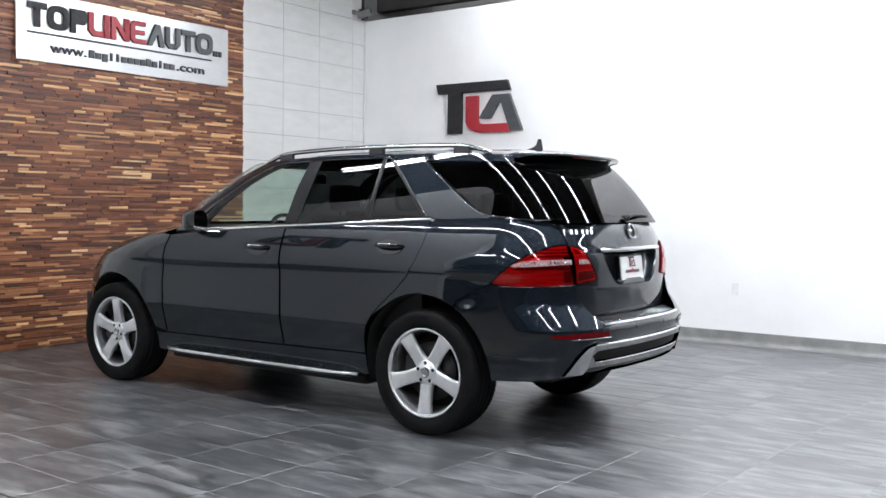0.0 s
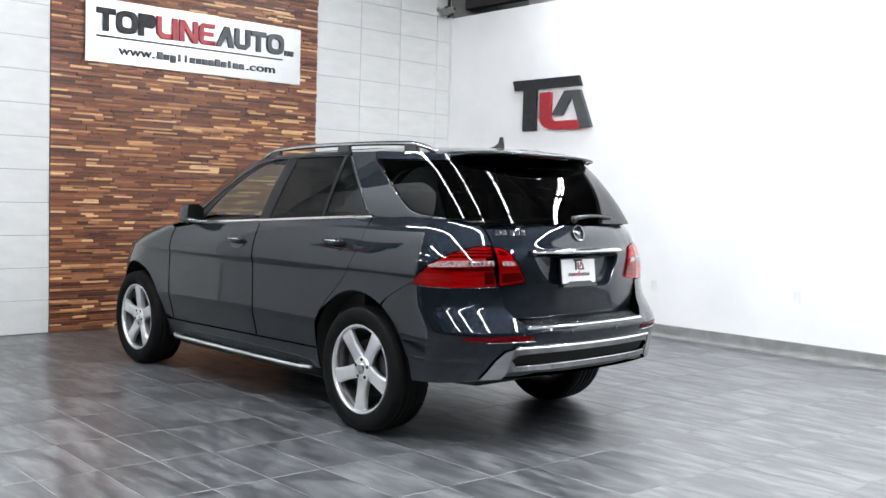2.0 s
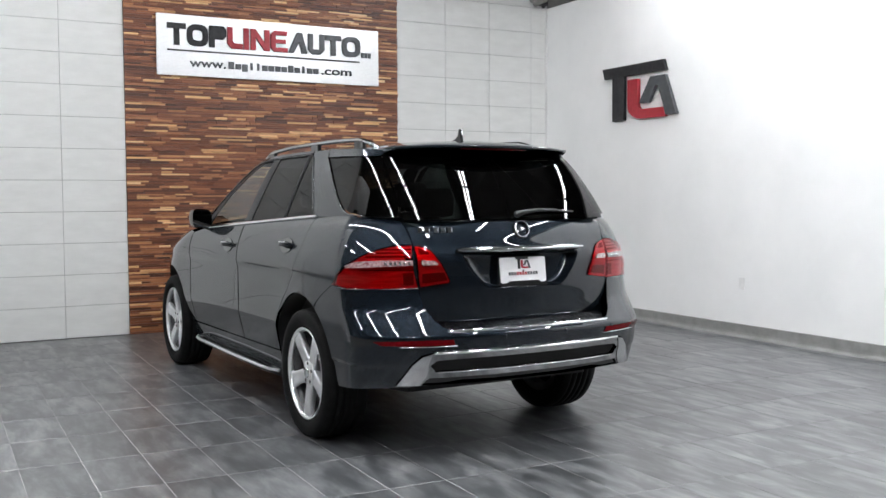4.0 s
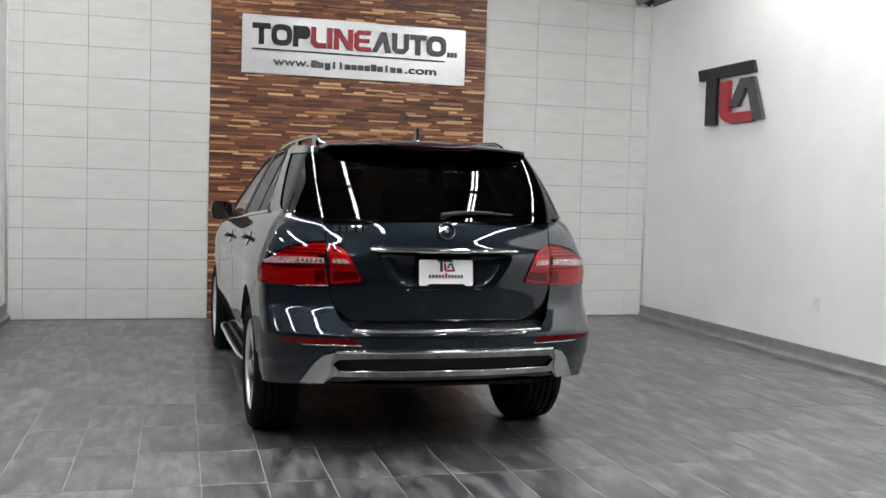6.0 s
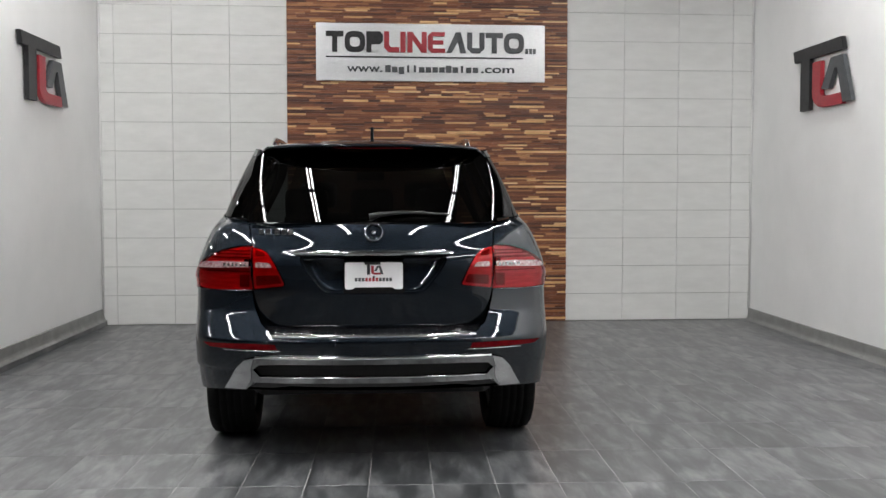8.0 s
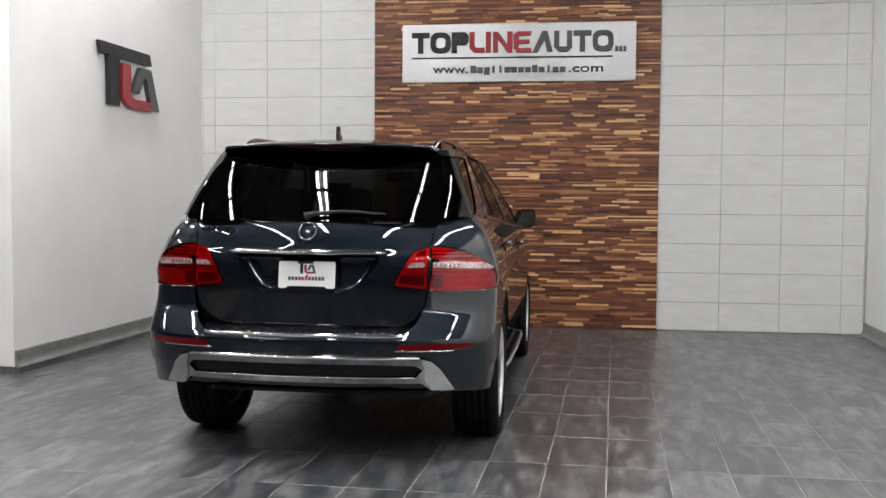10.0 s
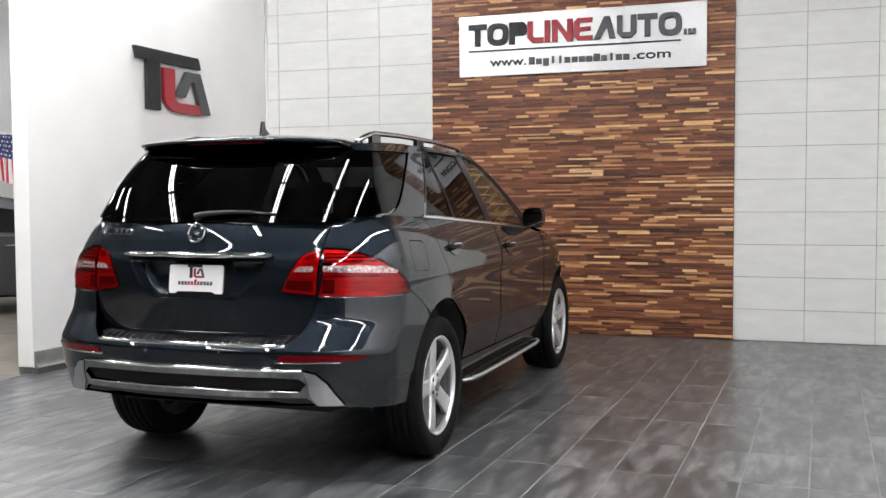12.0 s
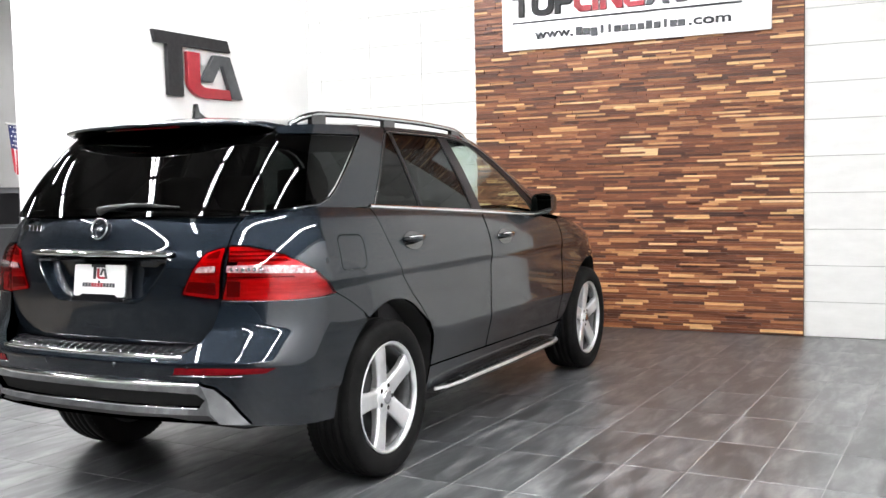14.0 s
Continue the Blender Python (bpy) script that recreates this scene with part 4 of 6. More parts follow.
    for k in range(29):
        t = k / 28
        y = -0.22 + 1.88 * t
        p = roof_at(0.575, y)
        up_ = 0.048 * min(1.0, math.sin(math.pi * t) * 3.2) ** 0.65 if 0 < t < 1 else 0.0
        pts.append((side * (0.572 - 0.012 * (1 - up_ / 0.048)), y, p.z + 0.0 + up_))
    rail = part("roof_rail", tube(pts, 0.0145, 8), M_SATIN, car, "satin silver roof rail", True)
    for k in (3, 13, 25):
        x, y, z = pts[k]
        part("rail_foot", box(*sorted((x - 0.013, x + 0.013)), y - 0.06, y + 0.06, roof_at(0.57, y).z - 0.012, z - 0.004, 0.005), M_GLOSSBLACK, rail, "black rail foot")

# tailgate with the number plate hollow
recess = rounded([(-0.395, 1.082), (0.395, 1.082), (0.345, 1.00), (0.255, 0.895), (-0.255, 0.895), (-0.345, 1.00)], 0.05, 5)
gate_out = [(-0.657, 1.246), (-0.640, 1.19), (-0.634, 1.133), (-0.628, 1.0), (-0.625, 0.91), (-0.606, 0.82), (-0.565, 0.765), (-0.50, 0.735), (-0.3, 0.725), (0.3, 0.725), (0.50, 0.735), (0.565, 0.765), (0.606, 0.82), (0.625, 0.91), (0.628, 1.0), (0.634, 1.133), (0.640, 1.19), (0.657, 1.246)]
tailgate = panel("tailgate", gate_out, gate_at, M_PAINT, car, h=0.018, holes=[recess])
jamb = [(-0.685, 0.70), (0.685, 0.70), (0.685, 1.232), (-0.685, 1.232)]
panel("gate_jamb", jamb, gate_at, M_PAINT, car, holes=[[(u * 0.95, 0.74 + (v - 0.725) * 0.9) for u, v in gate_out]], lift=-0.016, rim=0.0)
bm = bmesh.new()
rings = []
for scale_, deep in ((1.0, 0.0), (0.99, 0.004), (0.975, 0.018), (0.945, 0.040), (0.89, 0.056), (0.80, 0.062)):
    rings.append([])
    for u, v in fine(recess, 0.03):
        p = gate_at(u, v)
        q = gate_at(u * scale_, 0.985 + (v - 0.985) * scale_)
        rings[-1].append(bm.verts.new((q.x, p.y * 0.4 + q.y * 0.6 + deep, q.z)))
for a, b in zip(rings, rings[1:]):
    for k in range(len(a)):
        bm.faces.new((a[k], a[(k + 1) % len(a)], b[(k + 1) % len(a)], b[k]))
bm.faces.new(rings[-1])
bmesh.ops.recalc_face_normals(bm, faces=bm.faces)
part("plate_recess", bm, M_PAINT, tailgate, "smooth hollow for the plate", True)
bm = bmesh.new()
rings = []
for k in range(21):
    x = -0.415 + 0.83 * k / 20
    p = gate_at(x, 1.10)
    e = min(1.0, (1 - abs(x) / 0.416) * 12)
    rings.append([bm.verts.new((x, p.y + dy, p.z + dz * (0.4 + 0.6 * e))) for dy, dz in ((0.01, -0.014), (-0.02, -0.012), (-0.028, -0.004), (-0.022, 0.010), (0.01, 0.014))])
for a, b in zip(rings, rings[1:]):
    for k in range(4):
        bm.faces.new((a[k], a[k + 1], b[k + 1], b[k]))
bmesh.ops.recalc_face_normals(bm, faces=bm.faces)
part("tailgate_trim", bm, M_BARCHROME, tailgate, "chrome bar above the plate", True)
p = gate_at(0, 1.2)
tilt = Matrix.Translation((0, p.y - 0.006, 1.203)) @ Euler((radians(-16), 0, 0)).to_matrix().to_4x4()
bm = lathe([(-0.003, 0.041), (-0.009, 0.0425), (-0.010, 0.0455), (-0.004, 0.049), (0.006, 0.049), (0.006, 0.041)], 36, "y", True)
bm.transform(tilt)
part("badge", bm, M_SATIN, tailgate, "round chrome badge, plain", True)
bm = lathe([(-0.008, 0.0), (-0.007, 0.010), (0.004, 0.013)], 20, "y")
bm.transform(tilt)
part("badge_centre", bm, M_SATIN, tailgate, "small plain badge centre", True)
for k in range(5):
    x = -0.585 + 0.036 * k + (0.012 if k > 1 else 0)
    q = gate_at(x, 1.2)
    bm = box(-0.013, 0.013, -0.006, 0.004, -0.014, 0.014, 0.002)
    bm.transform(Matrix.Translation((x, q.y - 0.002, 1.203)) @ Euler((radians(-14), 0, -0.18)).to_matrix().to_4x4())
    part("badge_bar", bm, M_CHROME, tailgate, "small chrome badge bar")

# rear glass, its pillars and the wiper
rg = [(-0.665, 1.252), (0.665, 1.252), (0.668, 1.40), (0.655, 1.53), (0.625, 1.625), (0.30, 1.652), (-0.30, 1.652), (-0.625, 1.625), (-0.655, 1.53), (-0.668, 1.40)]
rear_pane = panel("rear_window", rg, rear_glass_at, M_PRIVACY, tailgate, h=0.025, lift=0.001, rim=0.006, label="dark rear screen with strip light reflections")
pivot, tip = rear_glass_at(0.016, 1.285) + Vector((0, -0.02, 0)), rear_glass_at(0.40, 1.30) + Vector((0, -0.018, 0))
arm = [rear_glass_at(-0.02, 1.277) + Vector((0, -0.022, 0)), rear_glass_at(0.03, 1.292) + Vector((0, -0.03, 0)), rear_glass_at(0.15, 1.302) + Vector((0, -0.028, 0)), rear_glass_at(0.27, 1.303) + Vector((0, -0.022, 0))]
wiper = part("wiper", tube(arm, [0.02, 0.013, 0.009, 0.006], 8), M_PLASTIC, tailgate, "black rear wiper arm", True)
part("wiper_blade", tube([rear_glass_at(x, 1.296 - 0.10 * (x - 0.2) ** 2 + (0.004 if x < 0.3 else 0)) + Vector((0, -0.011, 0)) for x in (-0.005, 0.08, 0.16, 0.24, 0.32, 0.40)], [0.004, 0.007, 0.009, 0.009, 0.007, 0.004], 6), M_PLASTIC, wiper, "black wiper blade", True)

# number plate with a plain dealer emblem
plate_at = Matrix.Translation((0, gate_at(0, 0.977).y + 0.032, 0.977)) @ Euler((radians(-7), 0, 0)).to_matrix().to_4x4()


def on_plate(bm):
    bm.transform(plate_at)
    return bm


plate = part("number_plate", on_plate(slab(rounded([(-0.150, -0.062), (0.150, -0.062), (0.150, 0.074), (-0.150, 0.074)], 0.012), "y", -0.004, 0.004)), M_PLATE, tailgate, "white dealer plate in a dark holder")
part("plate_holder", on_plate(slab(rounded([(-0.158, -0.092), (0.158, -0.092), (0.158, 0.080), (-0.158, 0.080)], 0.014), "y", 0.003, 0.034)), M_GLOSSBLACK, plate, "black plate holder")
part("holder_lip", on_plate(slab([(-0.156, -0.092), (0.156, -0.092), (0.156, -0.070), (0.12, -0.068), (0.095, -0.052), (-0.095, -0.052), (-0.12, -0.068), (-0.156, -0.070)], "y", -0.010, -0.003, 0.001)), M_GLOSSBLACK, plate, "black lower lip of the holder")


def emblem_outlines():
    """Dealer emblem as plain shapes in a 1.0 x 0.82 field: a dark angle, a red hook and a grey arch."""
    def turn(u, v, r, a0, a1):
        return [(u + r * math.cos(radians(a0 + (a1 - a0) * k / 7)), v + r * math.sin(radians(a0 + (a1 - a0) * k / 7))) for k in range(8)]

    dark = [(0.0, 0.0), (0.03, 0.16), (0.145, 0.16), (0.145, 0.82), (0.31, 0.82), (0.31, 0.16), (0.865, 0.16), (0.83, 0.0)]
    hook = [(0.36, 0.22), *turn(0.56, 0.62, 0.20, 180, 90), (0.86, 0.82), (0.84, 0.68), *turn(0.575, 0.605, 0.075, 90, 180), (0.50, 0.22)]
    arch_ = [*turn(0.545, 0.57, 0.025, 180, 60), *turn(0.625, 0.575, 0.025, 100, 20), (0.735, 0.36), (0.765, 0.36), (0.865, 0.80), (1.0, 0.80), (0.855, 0.22), (0.665, 0.22)]
    return [([(u, 0.82 - v) for u, v in o], m) for o, m in ((dark, M_BLACKL), (hook, M_REDL), (arch_, M_GREYL))]


for o, m in emblem_outlines():
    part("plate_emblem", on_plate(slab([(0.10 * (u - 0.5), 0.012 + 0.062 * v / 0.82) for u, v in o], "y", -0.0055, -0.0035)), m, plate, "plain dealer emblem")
for k in range(11):
    m = M_REDL if 3 <= k < 7 else M_GREYL
    u = -0.098 + 0.0178 * k
    part("plate_bar", on_plate(box(u, u + 0.0135, -0.0055, -0.0035, -0.022, -0.004)), m, plate, "small printed bar")
for u in (-0.11, 0.11):
    part("plate_screw", on_plate(lathe([(-0.007, 0.0), (-0.006, 0.006), (-0.003, 0.007)], 10, "y").copy() if False else lathe([(-0.007, 0.0), (-0.006, 0.006), (-0.003, 0.007)], 10, "y")), M_PLASTIC, plate, "dark plate screw")

# rear bumper with its silver guard
low_side = [("y", y, z) for y, z in arch(0.0, R_ARCH, 178, 121, 10)]
right_top = [*SEAM[::-1], ("y", -0.47, 0.917), *LAMP_LOW[::-1], ("x", 0.619, 0.86), ("x", 0.606, 0.81), ("x", 0.575, 0.748), ("x", 0.535, 0.712), ("x", 0.50, 0.697), ("x", 0.40, 0.691), ("x", 0.2, 0.689)]
low_rear = [("x", 0.0, 0.42), ("x", 0.3, 0.42), ("x", 0.60, 0.415), ("x", 0.76, 0.405), ("y", -0.62, 0.385), ("y", -0.47, 0.375)]
loop = bodyline(*low_rear, *low_side, *right_top)
bumper_out = loop + [(-s, z) for s, z in loop[::-1] if abs(s) > 1e-9]
guard_r = [("x", 0.2, 0.592), ("x", 0.45, 0.592), ("x", 0.60, 0.588), ("x", 0.655, 0.575), ("x", 0.70, 0.52), ("x", 0.745, 0.42), ("x", 0.63, 0.42), ("x", 0.3, 0.42)]
g_r = bodyline(*guard_r)
guard_out = g_r + [(-s, z) for s, z in g_r[::-1]]
bumper = panel("rear_bumper", bumper_out, body_at, M_PAINT, car, h=0.015, holes=[guard_out], rim=0.05)
hole_r = bodyline(("x", 0.2, 0.553), ("x", 0.45, 0.553), ("x", 0.575, 0.548), ("x", 0.60, 0.525), ("x", 0.572, 0.492), ("x", 0.4, 0.489), ("x", 0.2, 0.489))
hole = hole_r + [(-s, z) for s, z in hole_r[::-1]]
top_r = bodyline(("x", 0.2, 0.592), ("x", 0.45, 0.592), ("x", 0.60, 0.588), ("x", 0.655, 0.575), ("x", 0.70, 0.52), ("x", 0.745, 0.42), ("x", 0.63, 0.42), ("x", 0.600, 0.458), ("x", 0.3, 0.456))
silver = top_r + [(-s, z) for s, z in top_r[::-1]]
guard = panel("bumper_guard", silver, body_at, M_GUARD, bumper, holes=[hole], lift=0.012, rim=0.03, gap=0.002, label="silver guard framing a black opening, dark reflections put into its colour")
for side in (-1, 1):
    horn = bodyloop(("x", 0.606, 0.583), ("x", 0.652, 0.572), ("x", 0.697, 0.519), ("x", 0.741, 0.424), ("x", 0.636, 0.424), ("x", 0.612, 0.470), ("x", 0.613, 0.53))
    panel("guard_end", horn, body_at, M_GUARDEND, guard, h=0.02, lift=0.015, rim=0.006, gap=0.0, sign=side, label="satin silver end of the guard, bright reflections put into its colour")
panel("guard_opening", hole, body_at, M_UNDER, bumper, lift=-0.012, rim=0, gap=-0.004, label="black opening behind the guard")
val_r = bodyline(("x", 0.2, 0.456), ("x", 0.59, 0.456), ("x", 0.63, 0.425), ("x", 0.5, 0.425), ("x", 0.42, 0.436), ("x", 0.2, 0.430))
panel("valance", val_r + [(-s, z) for s, z in val_r[::-1]], body_at, M_PLASTIC, bumper, lift=-0.004, rim=0.03, label="black lower valance")
for z_, xs, r_ in ((0.586, (-0.60, -0.45, -0.3, -0.15, 0, 0.15, 0.3, 0.45, 0.60), 0.009), (0.486, (-0.565, -0.45, -0.3, -0.15, 0, 0.15, 0.3, 0.45, 0.565), 0.004)):
    line = [body_at(sx(x, z_), z_) + Vector((0, -0.012, 0)) for x in xs]
    part("guard_edge", tube(line, r_, 8), M_CHROME, guard, "bright chrome edge", True)
crease = [body_at(sy(y, 0.515), 0.515) for y in (-0.47, -0.55, -0.65, -0.74, -0.80)]
for side in (-1, 1):
    part("bumper_crease", tube([(side * (p.x - 0.001), p.y, p.z) for p in crease], 0.004, 6), M_PAINT, bumper, smooth=True)
for x in (-0.55, -0.2, 0.2, 0.55):
    q = body_at(sx(x, 0.655), 0.655)
    bm = lathe([(-0.004, 0.0), (-0.003, 0.010), (0.004, 0.011)], 12, "y")
    bm.transform(Matrix.Translation(q))
    part("parking_sensor", bm, M_PAINT, bumper, "round parking sensor", True)
# loading sill: bright ribs on a dark ledge
bm = bmesh.new()
rows = []
for k in range(31):
    x = -0.56 + 1.12 * k / 30
    yo = body_at(sx(x, 0.690), 0.690).y + 0.006
    yi = gate_at(x, 0.74).y + 0.03
    rows.append([bm.verts.new((x, y, z)) for y, z in ((yo, 0.675), (yo, 0.693), (yi, 0.727), (yi + 0.03, 0.728))])
for a, b in zip(rows, rows[1:]):
    for k in range(3):
        bm.faces.new((a[k], a[k + 1], b[k + 1], b[k]))
bmesh.ops.recalc_face_normals(bm, faces=bm.faces)
ledge = part("loading_sill", bm, M_GLOSSBLACK, bumper, "dark loading sill")
for k in range(24):
    x = -0.50 + 1.00 * k / 23
    yo = body_at(sx(x, 0.690), 0.690).y
    part("sill_rib", slab([(yo + 0.024, 0.696), (yo + 0.085, 0.716), (yo + 0.085, 0.724), (yo + 0.030, 0.705)], "x", x - 0.003, x + 0.003, 0.001), M_TRIM, ledge, "bright sill rib")
edge = [body_at(sx(x, 0.687), 0.687) + Vector((0, 0.004, 0.006)) for x in (-0.52, -0.48, -0.38, -0.25, -0.12, 0.0, 0.12, 0.25, 0.38, 0.48, 0.52)]
part("sill_edge", tube(edge, 0.0095, 8), M_CHROME, ledge, "chrome sill edge", True)

# roof, spoiler, aerial
ro = [(0.0, -0.52), (0.35, -0.50), (0.56, -0.42), (0.64, -0.30)] + [(0.658 - 0.002 * y * y / (y + 0.3), y) for y in (0.0, 0.4, 0.8, 1.2, 1.4)] + [(0.635, 1.55), (0.585, 1.68), (0.48, 1.79), (0.28, 1.88), (0.0, 1.91)]
roof = panel("roof", ro + [(-x, y) for x, y in ro[::-1][1:-1]], roof_at, M_PAINT, car, h=0.05)
panel("sunroof", rounded([(-0.42, 0.62), (0.42, 0.62), (0.42, 1.35), (-0.42, 1.35)], 0.06), roof_at, M_GLOSSBLACK, roof, lift=0.003, rim=0.006, label="dark glass sunroof")
bm = bmesh.new()
cols = []
for k in range(33):
    u = -1 + 2 * k / 32
    x = 0.612 * math.copysign(abs(u) ** 0.92, u)
    te = Vector((x * 1.0, -0.625 + 0.135 * abs(u) ** 2.4, 1.652 - 0.012 * abs(u) ** 3 + 0.004))
    if abs(u) > 0.94:
        te.y += 0.06 * (abs(u) - 0.94) / 0.06
        te.z -= 0.015 * (abs(u) - 0.94) / 0.06
    fr_ = roof_at(x, -0.36 + 0.05 * abs(u))
    g = rear_glass_at(min(max(x, -0.62), 0.62), 1.645 - 0.02 * abs(u) ** 2)
    col = [fr_ + Vector((0, 0.02, -0.006)), fr_ + Vector((0, -0.03, 0.003)), fr_.lerp(te, 0.55) + Vector((0, 0, 0.009)), te + Vector((0, 0.010, 0.004)), te, te + Vector((0, 0.005, -0.010)), te.lerp(g, 0.5) + Vector((0, 0, -0.003)), g + Vector((0, -0.004, -0.004)), g + Vector((0, 0.03, 0.0))]
    cols.append([bm.verts.new(p) for p in col])
for a, b in zip(cols, cols[1:]):
    for k in range(len(a) - 1):
        bm.faces.new((a[k], a[k + 1], b[k + 1], b[k]))
bm.faces.new(cols[0])
bm.faces.new(cols[-1][::-1])
bmesh.ops.recalc_face_normals(bm, faces=bm.faces)
spoiler = part("roof_spoiler", bm, M_PAINT, tailgate, "body-coloured roof spoiler", True)
line = [Vector((x, -0.597 + 0.135 * (abs(x) / 0.612) ** 2.4, 1.640)) for x in (-0.22, -0.11, 0, 0.11, 0.22)]
part("brake_light", tube(line, 0.006, 6), M_DARKRED, spoiler, "dark red high brake light", True)
fin = [(-0.252, 1.70), (-0.243, 1.74), (-0.236, 1.774), (-0.216, 1.776), (-0.205, 1.738), (-0.17, 1.718), (-0.09, 1.70)]
part("aerial", slab(fin, "x", -0.010, 0.010, 0.004), M_GLOSSBLACK, roof, "shark-fin aerial")

# bonnet, windscreen and nose
ho = [(0.0, 2.50), (0.45, 2.46), (0.72, 2.36), (hood_edge(2.36), 2.36), (hood_edge(2.6), 2.6), (hood_edge(2.85), 2.85), (hood_edge(3.05), 3.05), (hood_edge(3.2), 3.2), (0.66, 3.40), (0.45, 3.57), (0.0, 3.66)]
panel("bonnet", ho + [(-x, y) for x, y in ho[::-1][1:-1]], hood_at, M_PAINT, car, h=0.05)
no = [(0.0, 0.28), (0.60, 0.30), (0.86, 0.34), (0.90, 0.60), (0.885, 0.64), (0.80, 0.80), (0.66, 0.93), (0.40, 0.965), (0.0, 0.97)]
nose = panel("front_bumper", no + [(-x, y) for x, y in no[::-1][1:-1]], nose_at, M_PAINT, car, h=0.05)
panel("radiator_grille", rounded([(-0.42, 0.62), (0.42, 0.62), (0.45, 0.90), (-0.45, 0.90)], 0.08), nose_at, M_PLASTIC, nose, lift=0.004, label="black radiator grille")
ws = [(0.0, 1.205), (0.55, 1.205), (0.70, 1.23), (0.655, 1.45), (0.58, 1.60), (0.40, 1.645), (0.0, 1.66)]
panel("windscreen", ws + [(-x, y) for x, y in ws[::-1][1:-1]], screen_at, M_CLEAR, car, h=0.05, rim=0.006, label="clear sloping windscreen")
part("cowl", slab([(2.3, 1.10), (2.58, 1.12), (2.58, 1.16), (2.44, 1.185), (2.3, 1.15)], "x", -0.62, 0.62), M_PLASTIC, car, "black cowl below the windscreen")

# wheels
tyre_profile = [(-0.105, 0.258), (-0.125, 0.277), (-0.134, 0.31), (-0.130, 0.345), (-0.116, 0.362), (-0.090, 0.3685), (-0.070, 0.371), (-0.066, 0.363), (-0.058, 0.363), (-0.054, 0.3715), (-0.028, 0.372), (-0.024, 0.364), (-0.016, 0.364), (-0.012, 0.372),
                (0.012, 0.372), (0.016, 0.364), (0.024, 0.364), (0.028, 0.372), (0.054, 0.3715), (0.058, 0.363), (0.066, 0.363), (0.070, 0.371), (0.090, 0.3685), (0.116, 0.362), (0.130, 0.345), (0.134, 0.31), (0.125, 0.277), (0.105, 0.258)]


def wheel():
    """Outer face towards +x."""
    hub = new("wheel")
    hub.parent = car
    tyre = part("tyre", lathe(tyre_profile, 64), M_RUBBER, hub, "black road tyre", True)
    bm = bmesh.new()
    for k in range(72):
        a = 2 * math.pi * k / 72
        t = Matrix.Rotation(a, 4, "X")
        for s_ in (-1, 1):
            b = box(0.088 if s_ > 0 else -0.120, 0.116 if s_ > 0 else -0.088, -0.006, 0.006, 0.350, 0.3632)
            bmesh.ops.rotate(b, verts=b.verts, cent=(0, 0, 0), matrix=t.to_3x3())
            tmp = bpy.data.meshes.new("tread")
            b.to_mesh(tmp)
            b.free()
            bm.from_mesh(tmp)
            bpy.data.meshes.remove(tmp)
    tagged(part("tread", bm, M_RUBBER, tyre, "shoulder tread blocks"), kind="stuff")
    part("rim_ring", lathe([(0.090, 0.247), (0.112, 0.260), (0.1185, 0.2640), (0.1215, 0.258), (0.115, 0.2500), (0.090, 0.240)], 64, closed=True), M_ALLOY, hub, "bright rim edge", True)
    part("rim_barrel", lathe([(-0.09, 0.222), (-0.10, 0.260), (0.05, 0.240), (0.0895, 0.247), (0.0895, 0.240), (0.05, 0.233), (-0.09, 0.215)], 48, closed=True), M_BARREL, hub, "rim barrel, its shade put into the dark grey", True)
    for k in range(5):
        bm = bmesh.new()
        rings = []
        for r, w, x, d in ((0.035, 0.044, 0.088, 0.05), (0.066, 0.046, 0.092, 0.05), (0.095, 0.042, 0.096, 0.045), (0.14, 0.041, 0.102, 0.042), (0.19, 0.044, 0.108, 0.040), (0.228, 0.049, 0.110, 0.040), (0.246, 0.057, 0.107, 0.040)):
            rings.append([bm.verts.new((x + dx, c * w, r - 0.004 * abs(c))) for dx, c in ((-d, -0.75), (-0.012, -1.0), (-0.003, -0.93), (0.0, -0.55), (-0.004, 0.0), (0.0, 0.55), (-0.003, 0.93), (-0.012, 1.0), (-d, 0.75))])
        for a, b in zip(rings, rings[1:]):
            for j in range(8):
                bm.faces.new((a[j], a[j + 1], b[j + 1], b[j]))
        bmesh.ops.recalc_face_normals(bm, faces=bm.faces)
        bmesh.ops.rotate(bm, verts=bm.verts, cent=(0, 0, 0), matrix=Matrix.Rotation(2 * math.pi * k / 5 + math.pi, 3, "X"))
        part("spoke", bm, M_ALLOY, hub, "wide silver spoke", True)
    part("hub", lathe([(0.04, 0.072), (0.092, 0.072), (0.098, 0.067), (0.098, 0.045), (0.101, 0.040), (0.104, 0.036), (0.106, 0.0)], 32), M_ALLOY, hub, "silver hub", True)
    part("hub_cap", lathe([(0.104, 0.034), (0.108, 0.032), (0.1095, 0.026), (0.1085, 0.022), (0.110, 0.0)], 28), M_CHROME, hub, "plain round hub cap", True)
    for k in range(5):
        a = 2 * math.pi * (k + 0.5) / 5 + math.pi
        b = lathe([(0.0995, 0.0), (0.0995, 0.0105), (0.094, 0.0115)], 12)
        bmesh.ops.translate(b, verts=b.verts, vec=(0, -0.056 * math.sin(a), 0.056 * math.cos(a)))
        part("bolt_hole", b, M_UNDER, hub, "dark wheel bolt hole")
    part("brake_disc", lathe([(0.02, 0.06), (0.035, 0.07), (0.035, 0.172), (0.01, 0.172)], 40), M_DISC, hub, "steel brake disc", True)
    part("brake_caliper", slab(rounded([(-0.17, -0.09), (-0.10, -0.09), (-0.09, 0.09), (-0.17, 0.09)], 0.02), "x", 0.0, 0.06), M_DISC, hub, "steel brake caliper")
